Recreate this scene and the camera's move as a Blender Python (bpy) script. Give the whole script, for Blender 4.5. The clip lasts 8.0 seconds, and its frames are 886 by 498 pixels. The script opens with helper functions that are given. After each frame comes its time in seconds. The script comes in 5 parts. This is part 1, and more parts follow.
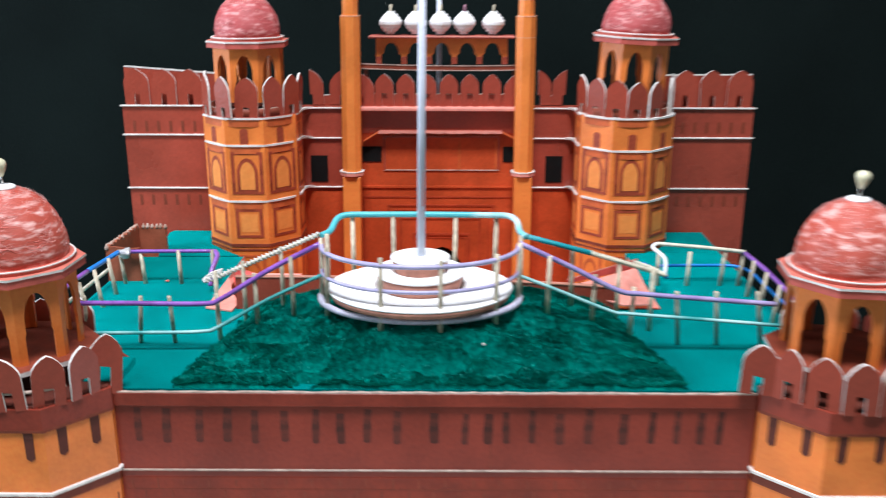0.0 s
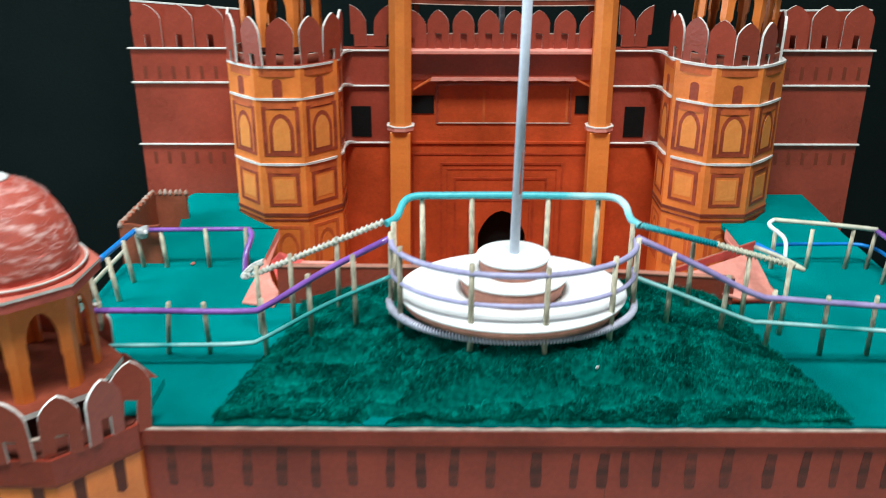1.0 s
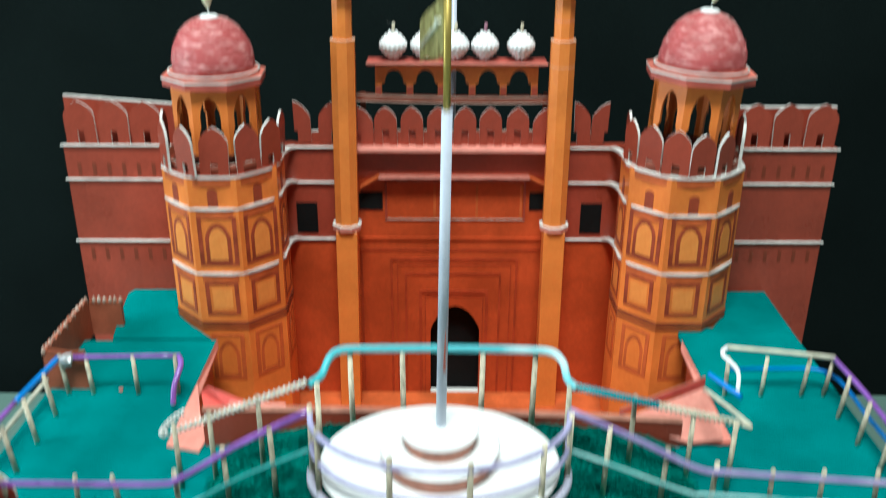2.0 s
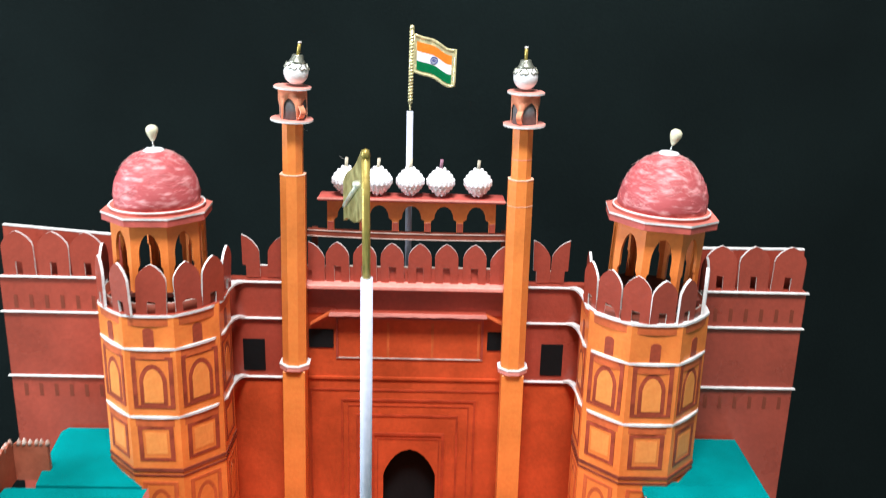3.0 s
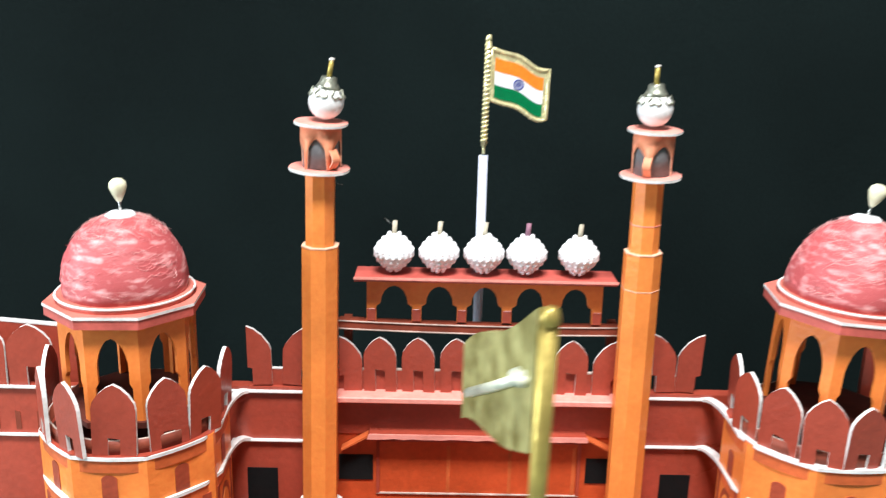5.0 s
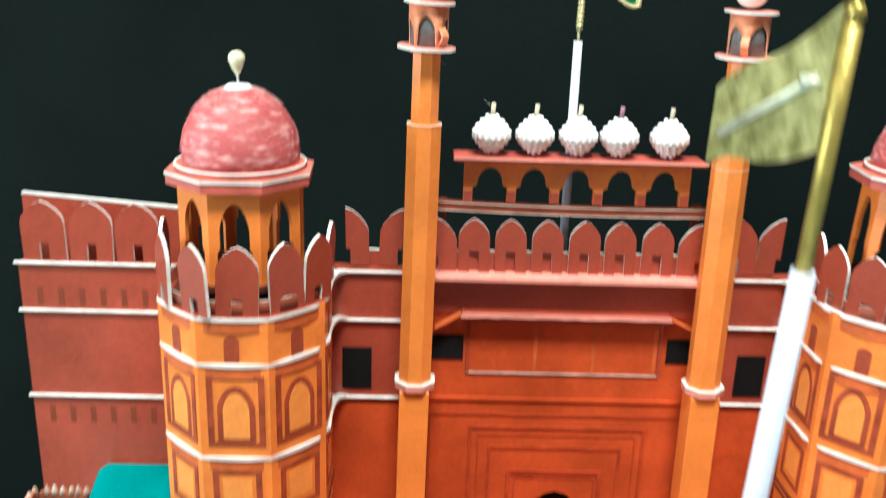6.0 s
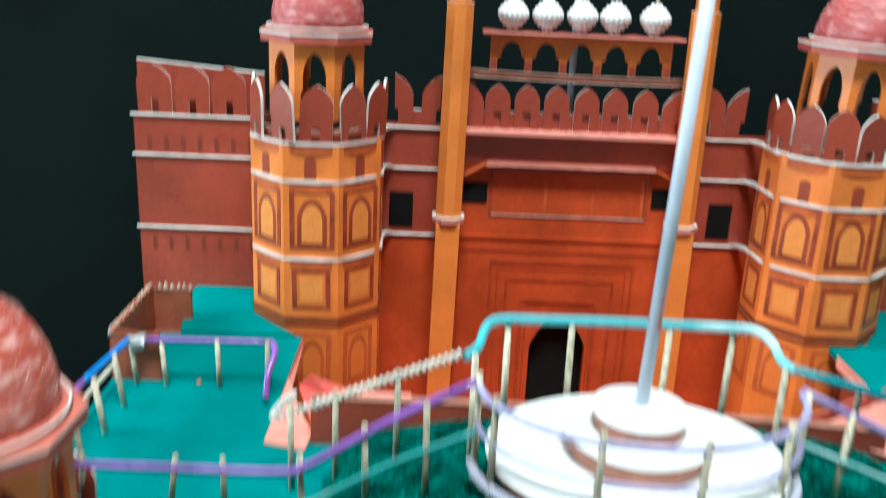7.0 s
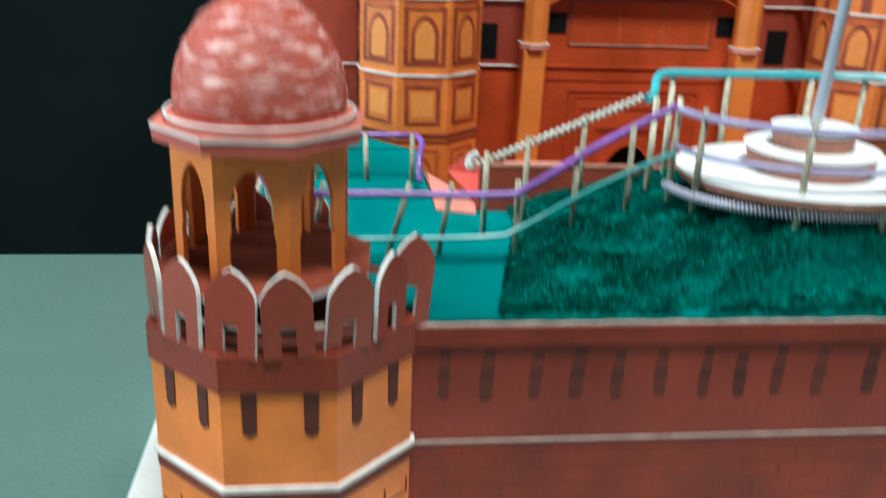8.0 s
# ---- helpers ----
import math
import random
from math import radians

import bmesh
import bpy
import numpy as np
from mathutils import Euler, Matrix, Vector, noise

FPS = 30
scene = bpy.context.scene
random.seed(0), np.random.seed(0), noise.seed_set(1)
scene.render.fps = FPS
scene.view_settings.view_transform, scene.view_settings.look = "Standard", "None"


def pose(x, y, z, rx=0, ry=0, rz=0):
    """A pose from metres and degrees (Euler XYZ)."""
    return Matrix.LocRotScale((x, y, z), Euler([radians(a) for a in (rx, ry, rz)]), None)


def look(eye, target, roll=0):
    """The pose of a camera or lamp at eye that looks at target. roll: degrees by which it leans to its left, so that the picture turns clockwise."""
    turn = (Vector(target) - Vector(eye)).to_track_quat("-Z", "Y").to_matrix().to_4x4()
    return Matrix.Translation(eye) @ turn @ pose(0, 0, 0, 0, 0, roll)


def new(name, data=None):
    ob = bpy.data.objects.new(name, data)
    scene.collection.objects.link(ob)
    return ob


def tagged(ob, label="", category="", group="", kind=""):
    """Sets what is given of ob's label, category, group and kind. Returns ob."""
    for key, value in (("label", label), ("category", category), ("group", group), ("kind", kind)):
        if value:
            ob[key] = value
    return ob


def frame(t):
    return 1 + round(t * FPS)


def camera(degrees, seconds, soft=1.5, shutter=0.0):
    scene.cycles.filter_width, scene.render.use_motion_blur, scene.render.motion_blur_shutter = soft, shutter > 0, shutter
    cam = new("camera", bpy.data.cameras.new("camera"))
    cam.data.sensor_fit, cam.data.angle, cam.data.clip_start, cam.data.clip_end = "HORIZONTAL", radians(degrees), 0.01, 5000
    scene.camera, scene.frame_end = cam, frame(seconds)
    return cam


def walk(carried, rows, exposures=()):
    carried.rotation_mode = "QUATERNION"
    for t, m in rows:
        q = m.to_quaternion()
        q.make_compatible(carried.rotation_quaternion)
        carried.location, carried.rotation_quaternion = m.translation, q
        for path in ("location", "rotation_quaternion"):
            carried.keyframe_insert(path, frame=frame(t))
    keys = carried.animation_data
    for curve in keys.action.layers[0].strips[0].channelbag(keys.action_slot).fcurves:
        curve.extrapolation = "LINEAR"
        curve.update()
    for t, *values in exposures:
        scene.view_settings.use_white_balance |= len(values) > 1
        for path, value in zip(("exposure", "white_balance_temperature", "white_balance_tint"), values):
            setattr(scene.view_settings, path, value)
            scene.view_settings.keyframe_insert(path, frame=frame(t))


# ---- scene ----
# A card-and-paper model of a red sandstone fort on a table before a black cloth.
# Builders below take centimetres; U turns them into metres.
U = 0.01
cam = camera(52.5, 8.0, soft=1.05, shutter=0.65)
PATH = [
    (0, (0.0068, -0.0077, 0.2504), (0.0054, 0.3748, 0.1334), 0.14),
    (0.2, (-0.0045, 0.0136, 0.2539), (-0.0085, 0.3939, 0.1299), 0.21),
    (0.3, (-0.0097, 0.0236, 0.2559), (-0.0138, 0.4028, 0.1286), 0.20),
    (0.5, (-0.0231, 0.0401, 0.2549), (-0.0267, 0.4169, 0.1209), 0.23),
    (0.7, (-0.0316, 0.0559, 0.2514), (-0.0350, 0.4294, 0.1085), 0.19),
    (0.8, (-0.0314, 0.0639, 0.2482), (-0.0355, 0.4367, 0.1032), -0.04),
    (1, (-0.0297, 0.0775, 0.2549), (-0.0310, 0.4474, 0.1026), 0.07),
    (1.2, (-0.0234, 0.0915, 0.2598), (-0.0227, 0.4608, 0.1061), 0.13),
    (1.3, (-0.0169, 0.0981, 0.2678), (-0.0162, 0.4663, 0.1115), -0.04),
    (1.5, (-0.0091, 0.1054, 0.2743), (-0.0075, 0.4728, 0.1161), 0.14),
    (1.7, (-0.0081, 0.1111, 0.2825), (-0.0052, 0.4784, 0.1242), 0.18),
    (1.8, (-0.0081, 0.1153, 0.2883), (-0.0055, 0.4829, 0.1307), 0.11),
    (2, (-0.0057, 0.1206, 0.3078), (-0.0037, 0.4879, 0.1492), 0.35),
    (2.1, (-0.0064, 0.1272, 0.3165), (-0.0032, 0.4933, 0.1555), 0.27),
    (2.2, (-0.0027, 0.1284, 0.3157), (0.0005, 0.4976, 0.1618), 0.76),
    (3.3, (0.0135, 0.1643, 0.3205), (0.0185, 0.5485, 0.2092), 1.59),
    (3.5, (0.0067, 0.1788, 0.3225), (0.0070, 0.5640, 0.2146), 1.42),
    (3.7, (-0.0030, 0.1924, 0.3259), (-0.0041, 0.5781, 0.2199), 1.47),
    (3.9, (-0.0064, 0.2081, 0.3223), (-0.0063, 0.5942, 0.2176), 1.38),
    (4, (-0.0068, 0.2167, 0.3229), (-0.0059, 0.6025, 0.2171), 1.42),
    (4.2, (-0.0057, 0.2330, 0.3221), (-0.0050, 0.6188, 0.2165), 1.29),
    (5.3, (-0.0290, 0.2848, 0.2989), (-0.0226, 0.6699, 0.1906), 1.42),
    (5.5, (-0.0403, 0.2832, 0.2922), (-0.0340, 0.6687, 0.1855), 1.33),
    (5.7, (-0.0492, 0.2768, 0.2880), (-0.0429, 0.6611, 0.1773), 1.52),
    (5.8, (-0.0519, 0.2719, 0.2863), (-0.0449, 0.6552, 0.1721), 1.58),
    (6, (-0.0546, 0.2600, 0.2797), (-0.0448, 0.6412, 0.1587), 1.91),
    (6.2, (-0.0575, 0.2445, 0.2670), (-0.0470, 0.6262, 0.1478), 1.95),
    (6.3, (-0.0626, 0.2352, 0.2644), (-0.0496, 0.6163, 0.1438), 2.00),
    (6.5, (-0.0699, 0.2152, 0.2638), (-0.0585, 0.5956, 0.1405), 1.96),
    (6.6, (-0.0747, 0.2050, 0.2634), (-0.0630, 0.5849, 0.1389), 2.04),
    (6.8, (-0.0732, 0.1821, 0.2570), (-0.0636, 0.5626, 0.1342), 2.25),
    (7, (-0.0661, 0.1594, 0.2434), (-0.0583, 0.5400, 0.1204), 2.61),
    (7.2, (-0.0717, 0.1486, 0.2195), (-0.0589, 0.5288, 0.0959), 3.36),
    (7.3, (-0.0732, 0.1436, 0.2105), (-0.0617, 0.5228, 0.0836), 3.42),
    (7.4, (-0.0749, 0.1354, 0.1982), (-0.0681, 0.5153, 0.0732), 3.11),
    (7.5, (-0.0833, 0.1328, 0.1977), (-0.0751, 0.5103, 0.0657), 3.61),
    (7.6, (-0.0991, 0.1333, 0.1954), (-0.0832, 0.5090, 0.0591), 3.79),
    (7.8, (-0.1308, 0.1275, 0.1925), (-0.1041, 0.5014, 0.0529), 3.30),
    (7.9, (-0.1464, 0.1191, 0.1947), (-0.1118, 0.4912, 0.0522), 2.52),
    (8, (-0.1528, 0.1166, 0.1868), (-0.1091, 0.4885, 0.0462), 2.28),
]
EXPOSURES = [(0.0, -0.15, 6000, 18), (1.0, -0.32, 6000, 5), (1.5, -0.33, 5950, 0), (2.0, -0.36, 5950, 0), (2.2, -0.3, 5950, 2), (3.3, 0.34, 6120, 20),
             (4.2, 0.38, 6120, 22), (5.5, 0.26, 6200, 8), (6.5, 0.13, 6250, 2), (7.0, -0.15, 5800, 0), (7.6, -0.38, 5800, 0), (8.0, -0.45, 5900, 2)]
walk(cam, [(t, look(eye, target, roll)) for t, eye, target, roll in PATH], EXPOSURES)

# ---- light: one ceiling lamp over the table and a cooler window at the side ----
world = bpy.data.worlds.new("world")
world.use_nodes = True
world.node_tree.nodes["Background"].inputs[0].default_value = (0.02, 0.025, 0.025, 1)
world.node_tree.nodes["Background"].inputs[1].default_value = 1.0
scene.world = world


def area_lamp(name, eye, target, size, size_y, power, colour, spread=180):
    data = bpy.data.lights.new(name, "AREA")
    data.shape, data.size, data.size_y, data.energy, data.color = "RECTANGLE", size, size_y, power, colour
    data.spread = radians(spread)
    ob = new(name, data)
    ob.matrix_world = look(eye, target)
    return ob


area_lamp("ceiling_lamp_light", (-0.03, -0.02, 1.5), (-0.01, 0.5, 0.1), 0.5, 0.3, 38.5, (1.0, 1.0, 0.96))
area_lamp("window_light", (-0.95, 0.34, 0.34), (0.0, 0.5, 0.12), 0.5, 0.45, 10.0, (0.84, 0.96, 1.0))


# ---- materials ----
def surface(name, colour, rough=0.65, spread=0.18, grain=45.0, bump=0.25, fine=500.0, metal=0.0, second=None, stretch=(1, 1, 1),
            lo=0.35, hi=0.75, coat=0.0, each=0.0, spec=0.3, strand=0.0, nap=0.0):
    """A procedural surface: a base colour broken by broad stains and fine grain, with a little relief."""
    m = bpy.data.materials.new(name)
    m.use_nodes = True
    nt = m.node_tree
    n, l = nt.nodes, nt.links
    b = n["Principled BSDF"]
    b.inputs["Roughness"].default_value, b.inputs["Metallic"].default_value = rough, metal
    b.inputs["Coat Weight"].default_value, b.inputs["Specular IOR Level"].default_value = coat, spec
    b.inputs["Sheen Weight"].default_value, b.inputs["Sheen Tint"].default_value = nap, (*[min(1.0, 4 * v) for v in colour], 1)
    co, mp = n.new("ShaderNodeTexCoord"), n.new("ShaderNodeMapping")
    mp.inputs["Scale"].default_value = stretch
    l.new(co.outputs["Object"], mp.inputs["Vector"])
    big, small = n.new("ShaderNodeTexNoise"), n.new("ShaderNodeTexNoise")
    for tex, sc, det in ((big, grain, 5.0), (small, fine, 3.0)):
        tex.inputs["Scale"].default_value, tex.inputs["Detail"].default_value = sc, det
        l.new(mp.outputs["Vector"], tex.inputs["Vector"])
    ramp = n.new("ShaderNodeValToRGB")
    c = Vector(colour)
    dark = [max(0.0, v * (1 - spread)) for v in c]
    light = second if second else [min(1.0, v * (1 + spread)) for v in c]
    ramp.color_ramp.elements[0].position, ramp.color_ramp.elements[1].position = lo, hi
    ramp.color_ramp.elements[0].color, ramp.color_ramp.elements[1].color = (*dark, 1), (*light, 1)
    l.new(big.outputs["Fac"], ramp.inputs["Fac"])
    speck = n.new("ShaderNodeMix")
    speck.data_type, speck.blend_type = "RGBA", "OVERLAY"
    speck.inputs["Factor"].default_value = 0.22
    l.new(ramp.outputs["Color"], speck.inputs[6])
    l.new(small.outputs["Fac"], speck.inputs[7])
    out = speck.outputs[2]
    if each:
        info, hsv, mul = n.new("ShaderNodeObjectInfo"), n.new("ShaderNodeHueSaturation"), n.new("ShaderNodeMapRange")
        mul.inputs["To Min"].default_value, mul.inputs["To Max"].default_value = 1 - each, 1 + each
        l.new(info.outputs["Random"], mul.inputs["Value"])
        l.new(mul.outputs["Result"], hsv.inputs["Value"])
        l.new(out, hsv.inputs["Color"])
        out = hsv.outputs["Color"]
    if strand:
        geo, hsv, mul = n.new("ShaderNodeNewGeometry"), n.new("ShaderNodeHueSaturation"), n.new("ShaderNodeMapRange")
        mul.inputs["To Min"].default_value, mul.inputs["To Max"].default_value = 1 - strand, 1 + strand
        l.new(geo.outputs["Random Per Island"], mul.inputs["Value"])
        l.new(mul.outputs["Result"], hsv.inputs["Value"])
        l.new(out, hsv.inputs["Color"])
        out = hsv.outputs["Color"]
    l.new(out, b.inputs["Base Color"])
    rr = n.new("ShaderNodeMapRange")
    rr.inputs["To Min"].default_value, rr.inputs["To Max"].default_value = max(0.02, rough - 0.12), min(1.0, rough + 0.12)
    l.new(big.outputs["Fac"], rr.inputs["Value"])
    l.new(rr.outputs["Result"], b.inputs["Roughness"])
    if bump:
        bp = n.new("ShaderNodeBump")
        bp.inputs["Strength"].default_value, bp.inputs["Distance"].default_value = bump, 0.0006
        l.new(small.outputs["Fac"], bp.inputs["Height"])
        l.new(bp.outputs["Normal"], b.inputs["Normal"])
    return m


RED = surface("red_card", (0.335, 0.056, 0.031), 0.3, 0.2, 30, each=0.06, spec=0.5)
# RED darkened for the weaker light at the model's front.
DIMRED = surface("oxide_red_card", (0.245, 0.039, 0.022), 0.36, 0.22, 30, each=0.05)
DEEP = surface("deep_red_paint", (0.52, 0.076, 0.02), 0.42, 0.22, 40)
BROWN = surface("brown_paint", (0.22, 0.045, 0.022), 0.55, 0.3, 80)
PAINT = surface("red_brown_paint", (0.34, 0.06, 0.026), 0.45, 0.35, 120)
DARK = surface("dark_brown_paint", (0.11, 0.026, 0.016), 0.6, 0.35, 150)
ORANGE = surface("orange_card", (0.79, 0.215, 0.042), 0.34, 0.2, 35, each=0.03, spec=0.35)
AMBER = surface("bright_orange_card", (0.83, 0.25, 0.05), 0.35, 0.16, 35, each=0.03, spec=0.35)
PEACH = surface("peach_paper_edge", (0.85, 0.5, 0.34), 0.6, 0.2, 160)
FADED = surface("faded_orange_paper", (0.8, 0.29, 0.15), 0.5, 0.25, 160)
OCHRE = surface("light_orange_paint", (0.85, 0.29, 0.065), 0.38, 0.15, 60)
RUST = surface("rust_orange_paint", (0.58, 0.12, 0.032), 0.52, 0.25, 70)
SALMON = surface("salmon_paper", (0.8, 0.31, 0.245), 0.55, 0.15, 60)
WHITE = surface("white_card_edge", (0.72, 0.7, 0.66), 0.7, 0.18, 160)
SNOW = surface("white_foam", (0.9, 0.92, 0.91), 0.6, 0.03, 60, bump=0.08)
BEAD = surface("milky_bead", (0.95, 0.96, 0.96), 0.6, 0.02, 60, bump=0.0)
BEAD.node_tree.nodes["Principled BSDF"].inputs["Subsurface Weight"].default_value = 0.7
BEAD.node_tree.nodes["Principled BSDF"].inputs["Subsurface Radius"].default_value = (0.006, 0.006, 0.006)
SIDE = surface("cut_foam_side", (0.47, 0.21, 0.15), 0.7, 0.25, 120)
TEAL = surface("teal_felt", (0.0, 0.158, 0.155), 0.95, 0.3, 34, bump=0.7, fine=1500, spec=0.04, nap=1.0)
FUR = surface("green_fur", (0.0, 0.17, 0.138), 0.9, 0.4, 420, bump=0.5, fine=1800, second=(0.0, 0.28, 0.225), spec=0.03)
PILE = surface("green_fur_pile", (0.0, 0.26, 0.21), 0.7, 0.35, 160, bump=0.0, fine=900, second=(0.0, 0.42, 0.34), spec=0.05, strand=0.6)
PINK = surface("coral_thread", (0.65, 0.125, 0.085), 0.45, 0.25, 140, bump=0.35, fine=1500, second=(0.9, 0.56, 0.51), stretch=(1, 1, 3.4), lo=0.5, hi=0.72)
CORAL = surface("light_coral_thread", (0.72, 0.17, 0.13), 0.4, 0.2, 260, bump=0.0, strand=0.25)
ROSE = surface("rose_thread", (0.6, 0.12, 0.12), 0.45, 0.25, 170, bump=0.35, fine=1500, second=(0.84, 0.46, 0.44), stretch=(1, 1, 3.0), lo=0.5, hi=0.78)
BLUSH = surface("light_rose_thread", (0.76, 0.24, 0.24), 0.4, 0.2, 260, bump=0.0, strand=0.25)
PALE = surface("pale_thread", (0.9, 0.55, 0.51), 0.3, 0.2, 200, bump=0.0)
TWINE = surface("pale_twine", (0.73, 0.72, 0.67), 0.5, 0.3, 260)
WOOD = surface("bamboo_stick", (0.56, 0.5, 0.37), 0.6, 0.4, 220, stretch=(3, 3, 1), each=0.3)
PURPLE = surface("purple_wire", (0.26, 0.105, 0.45), 0.28, 0.25, 90, spec=0.6)
PLUM = surface("plum_stick", (0.36, 0.17, 0.23), 0.5, 0.25, 90)
RIB = surface("pale_ribbed_wire", (0.6, 0.6, 0.72), 0.4, 0.15, 90)
TAN = surface("tan_cord", (0.45, 0.26, 0.18), 0.7, 0.35, 150, second=(0.64, 0.52, 0.44))
RUSTY = surface("red_brown_card", (0.33, 0.09, 0.045), 0.6, 0.25, 60)
MAUVE = surface("mauve_wire", (0.32, 0.24, 0.55), 0.35, 0.2, 60, second=(0.5, 0.46, 0.68))
SLOT = surface("faded_brown_paint", (0.1, 0.024, 0.016), 0.5, 0.3, 190, second=(0.22, 0.04, 0.023), each=0.22, lo=0.42, hi=0.74)
# Own brick red, darkened further for the dim foot of the front wall.
BRICK = surface("brick_red_card", (0.225, 0.031, 0.013), 0.45, 0.25, 60, each=0.05)
DULLEDGE = surface("dull_paper_edge", (0.46, 0.36, 0.3), 0.7, 0.3, 160)
FIBRE = surface("pale_green_fibre", (0.04, 0.55, 0.46), 0.35, 0.3, 90)
LINE = surface("dark_red_line", (0.4, 0.052, 0.016), 0.5, 0.25, 90)
LILAC = surface("lilac_wire", (0.42, 0.4, 0.62), 0.35, 0.2, 90)
AQUA = surface("aqua_wire", (0.08, 0.42, 0.41), 0.35, 0.15, 32, second=(0.48, 0.76, 0.75), lo=0.44, hi=0.66)
MINT = surface("mint_white_wire", (0.1, 0.56, 0.62), 0.35, 0.15, 32, second=(0.66, 0.86, 0.87), lo=0.44, hi=0.66)
GREENISH = surface("teal_wire", (0.02, 0.4, 0.47), 0.4, 0.25, 60, second=(0.25, 0.66, 0.7), lo=0.5, hi=0.75)
BLUE = surface("blue_wire", (0.02, 0.25, 0.75), 0.35, 0.15, 60)
PLASTIC = surface("milky_plastic", (0.52, 0.56, 0.65), 0.35, 0.08, 60, bump=0.05)
CREAM = surface("cream_wire", (0.68, 0.66, 0.52), 0.45, 0.15, 150)
PEARL = surface("pearl_bead", (0.82, 0.83, 0.8), 0.22, 0.06, 60, bump=0.0, coat=0.6)
IVORY = surface("ivory_pin_head", (0.72, 0.7, 0.48), 0.3, 0.12, 90, bump=0.0, coat=0.4)
STEEL = surface("steel_pin", (0.55, 0.55, 0.52), 0.3, 0.1, 60, bump=0.0, metal=1.0)
SILVER = surface("silver_filigree", (0.45, 0.46, 0.36), 0.35, 0.4, 600, metal=0.8)
GOLD = surface("gold_pin_metal", (0.86, 0.75, 0.4), 0.26, 0.25, 260, bump=0.15, metal=0.45, spec=0.8)
BRASS = surface("brass_tube", (0.5, 0.38, 0.1), 0.4, 0.2, 200, metal=0.6)
DULL = surface("dull_gold_back", (0.3, 0.27, 0.075), 0.42, 0.4, 260, metal=0.2, second=(0.52, 0.48, 0.2))
FOIL = surface("crumpled_foil", (0.6, 0.6, 0.6), 0.4, 0.3, 300, metal=0.5)
SAGE = surface("pale_sage_metal", (0.52, 0.54, 0.42), 0.4, 0.25, 200, metal=0.2)
SAFFRON = surface("saffron_enamel", (0.85, 0.22, 0.02), 0.25, 0.05, 60, bump=0.0)
ENAMEL = surface("white_enamel", (0.8, 0.8, 0.82), 0.25, 0.05, 60, bump=0.0)
GREEN = surface("green_enamel", (0.0, 0.16, 0.05), 0.25, 0.05, 60, bump=0.0)
NAVY = surface("navy_enamel", (0.03, 0.05, 0.3), 0.3, 0.05, 60, bump=0.0)
RUBY = surface("dusty_pink_red_card", (0.72, 0.1, 0.08), 0.5, 0.2, 90)
YELLOW = surface("yellow_paper", (0.75, 0.5, 0.05), 0.6, 0.15, 200)
BLACK = surface("black_card", (0.008, 0.008, 0.008), 0.8, 0.2, 60, spec=0.1)
SMOKE = surface("grey_window_card", (0.17, 0.17, 0.17), 0.4, 0.3, 200)
CLOTH = surface("black_cloth", (0.0054, 0.0094, 0.0089), 0.95, 0.3, 6, bump=0.3, spec=0.05)
SHEET = surface("pale_table_sheet", (0.108, 0.184, 0.157), 0.6, 0.06, 8, bump=0.1)
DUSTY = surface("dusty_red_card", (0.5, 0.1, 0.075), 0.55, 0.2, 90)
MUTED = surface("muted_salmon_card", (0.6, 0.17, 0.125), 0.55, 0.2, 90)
BASE = surface("white_base_board", (0.75, 0.77, 0.74), 0.7, 0.08, 30)
PLASTER = surface("room_plaster", (0.72, 0.72, 0.69), 0.85, 0.06, 3)


# ---- builders ----
def thing(name, at=(0, 0, 0), label="", category="", group="", kind="", turn=0.0, tilt=(0.0, 0.0)):
    ob = new(name)
    ob.empty_display_size = 0.01
    ob.matrix_world = pose(at[0] * U, at[1] * U, at[2] * U, tilt[0], tilt[1], turn)
    return tagged(ob, label, category, group, kind)


def part(name, bm, material, parent=None, label=""):
    """Links a bmesh drawn in centimetres as one mesh object."""
    me = bpy.data.meshes.new(name)
    bmesh.ops.recalc_face_normals(bm, faces=bm.faces)
    bmesh.ops.scale(bm, vec=(U, U, U), verts=bm.verts)
    bm.to_mesh(me)
    bm.free()
    for mt in material if isinstance(material, (list, tuple)) else [material]:
        me.materials.append(mt)
    ob = new(name, me)
    ob.parent = parent
    return tagged(ob, label)


def again(ob, parent, m):
    """One more piece on the same mesh."""
    o = new(ob.name.split(".")[0], ob.data)
    o.parent = parent
    o.matrix_basis = m
    return o


def cm(x, y, z, rx=0, ry=0, rz=0):
    return pose(x * U, y * U, z * U, rx, ry, rz)


def box(bm, x0, x1, y0, y1, z0, z1, bevel=0.0, slot=0):
    before = set(bm.faces)
    vs = [bm.verts.new((x, y, z)) for z in (z0, z1) for x, y in ((x0, y0), (x1, y0), (x1, y1), (x0, y1))]
    for f in ((0, 3, 2, 1), (4, 5, 6, 7), (0, 1, 5, 4), (1, 2, 6, 5), (2, 3, 7, 6), (3, 0, 4, 7)):
        bm.faces.new([vs[i] for i in f])
    if bevel:
        es = {e for f in set(bm.faces) - before for e in f.edges}
        bmesh.ops.bevel(bm, geom=list(es), offset=bevel, segments=1, affect="EDGES")
    for f in set(bm.faces) - before:
        f.material_index = slot
    return bm


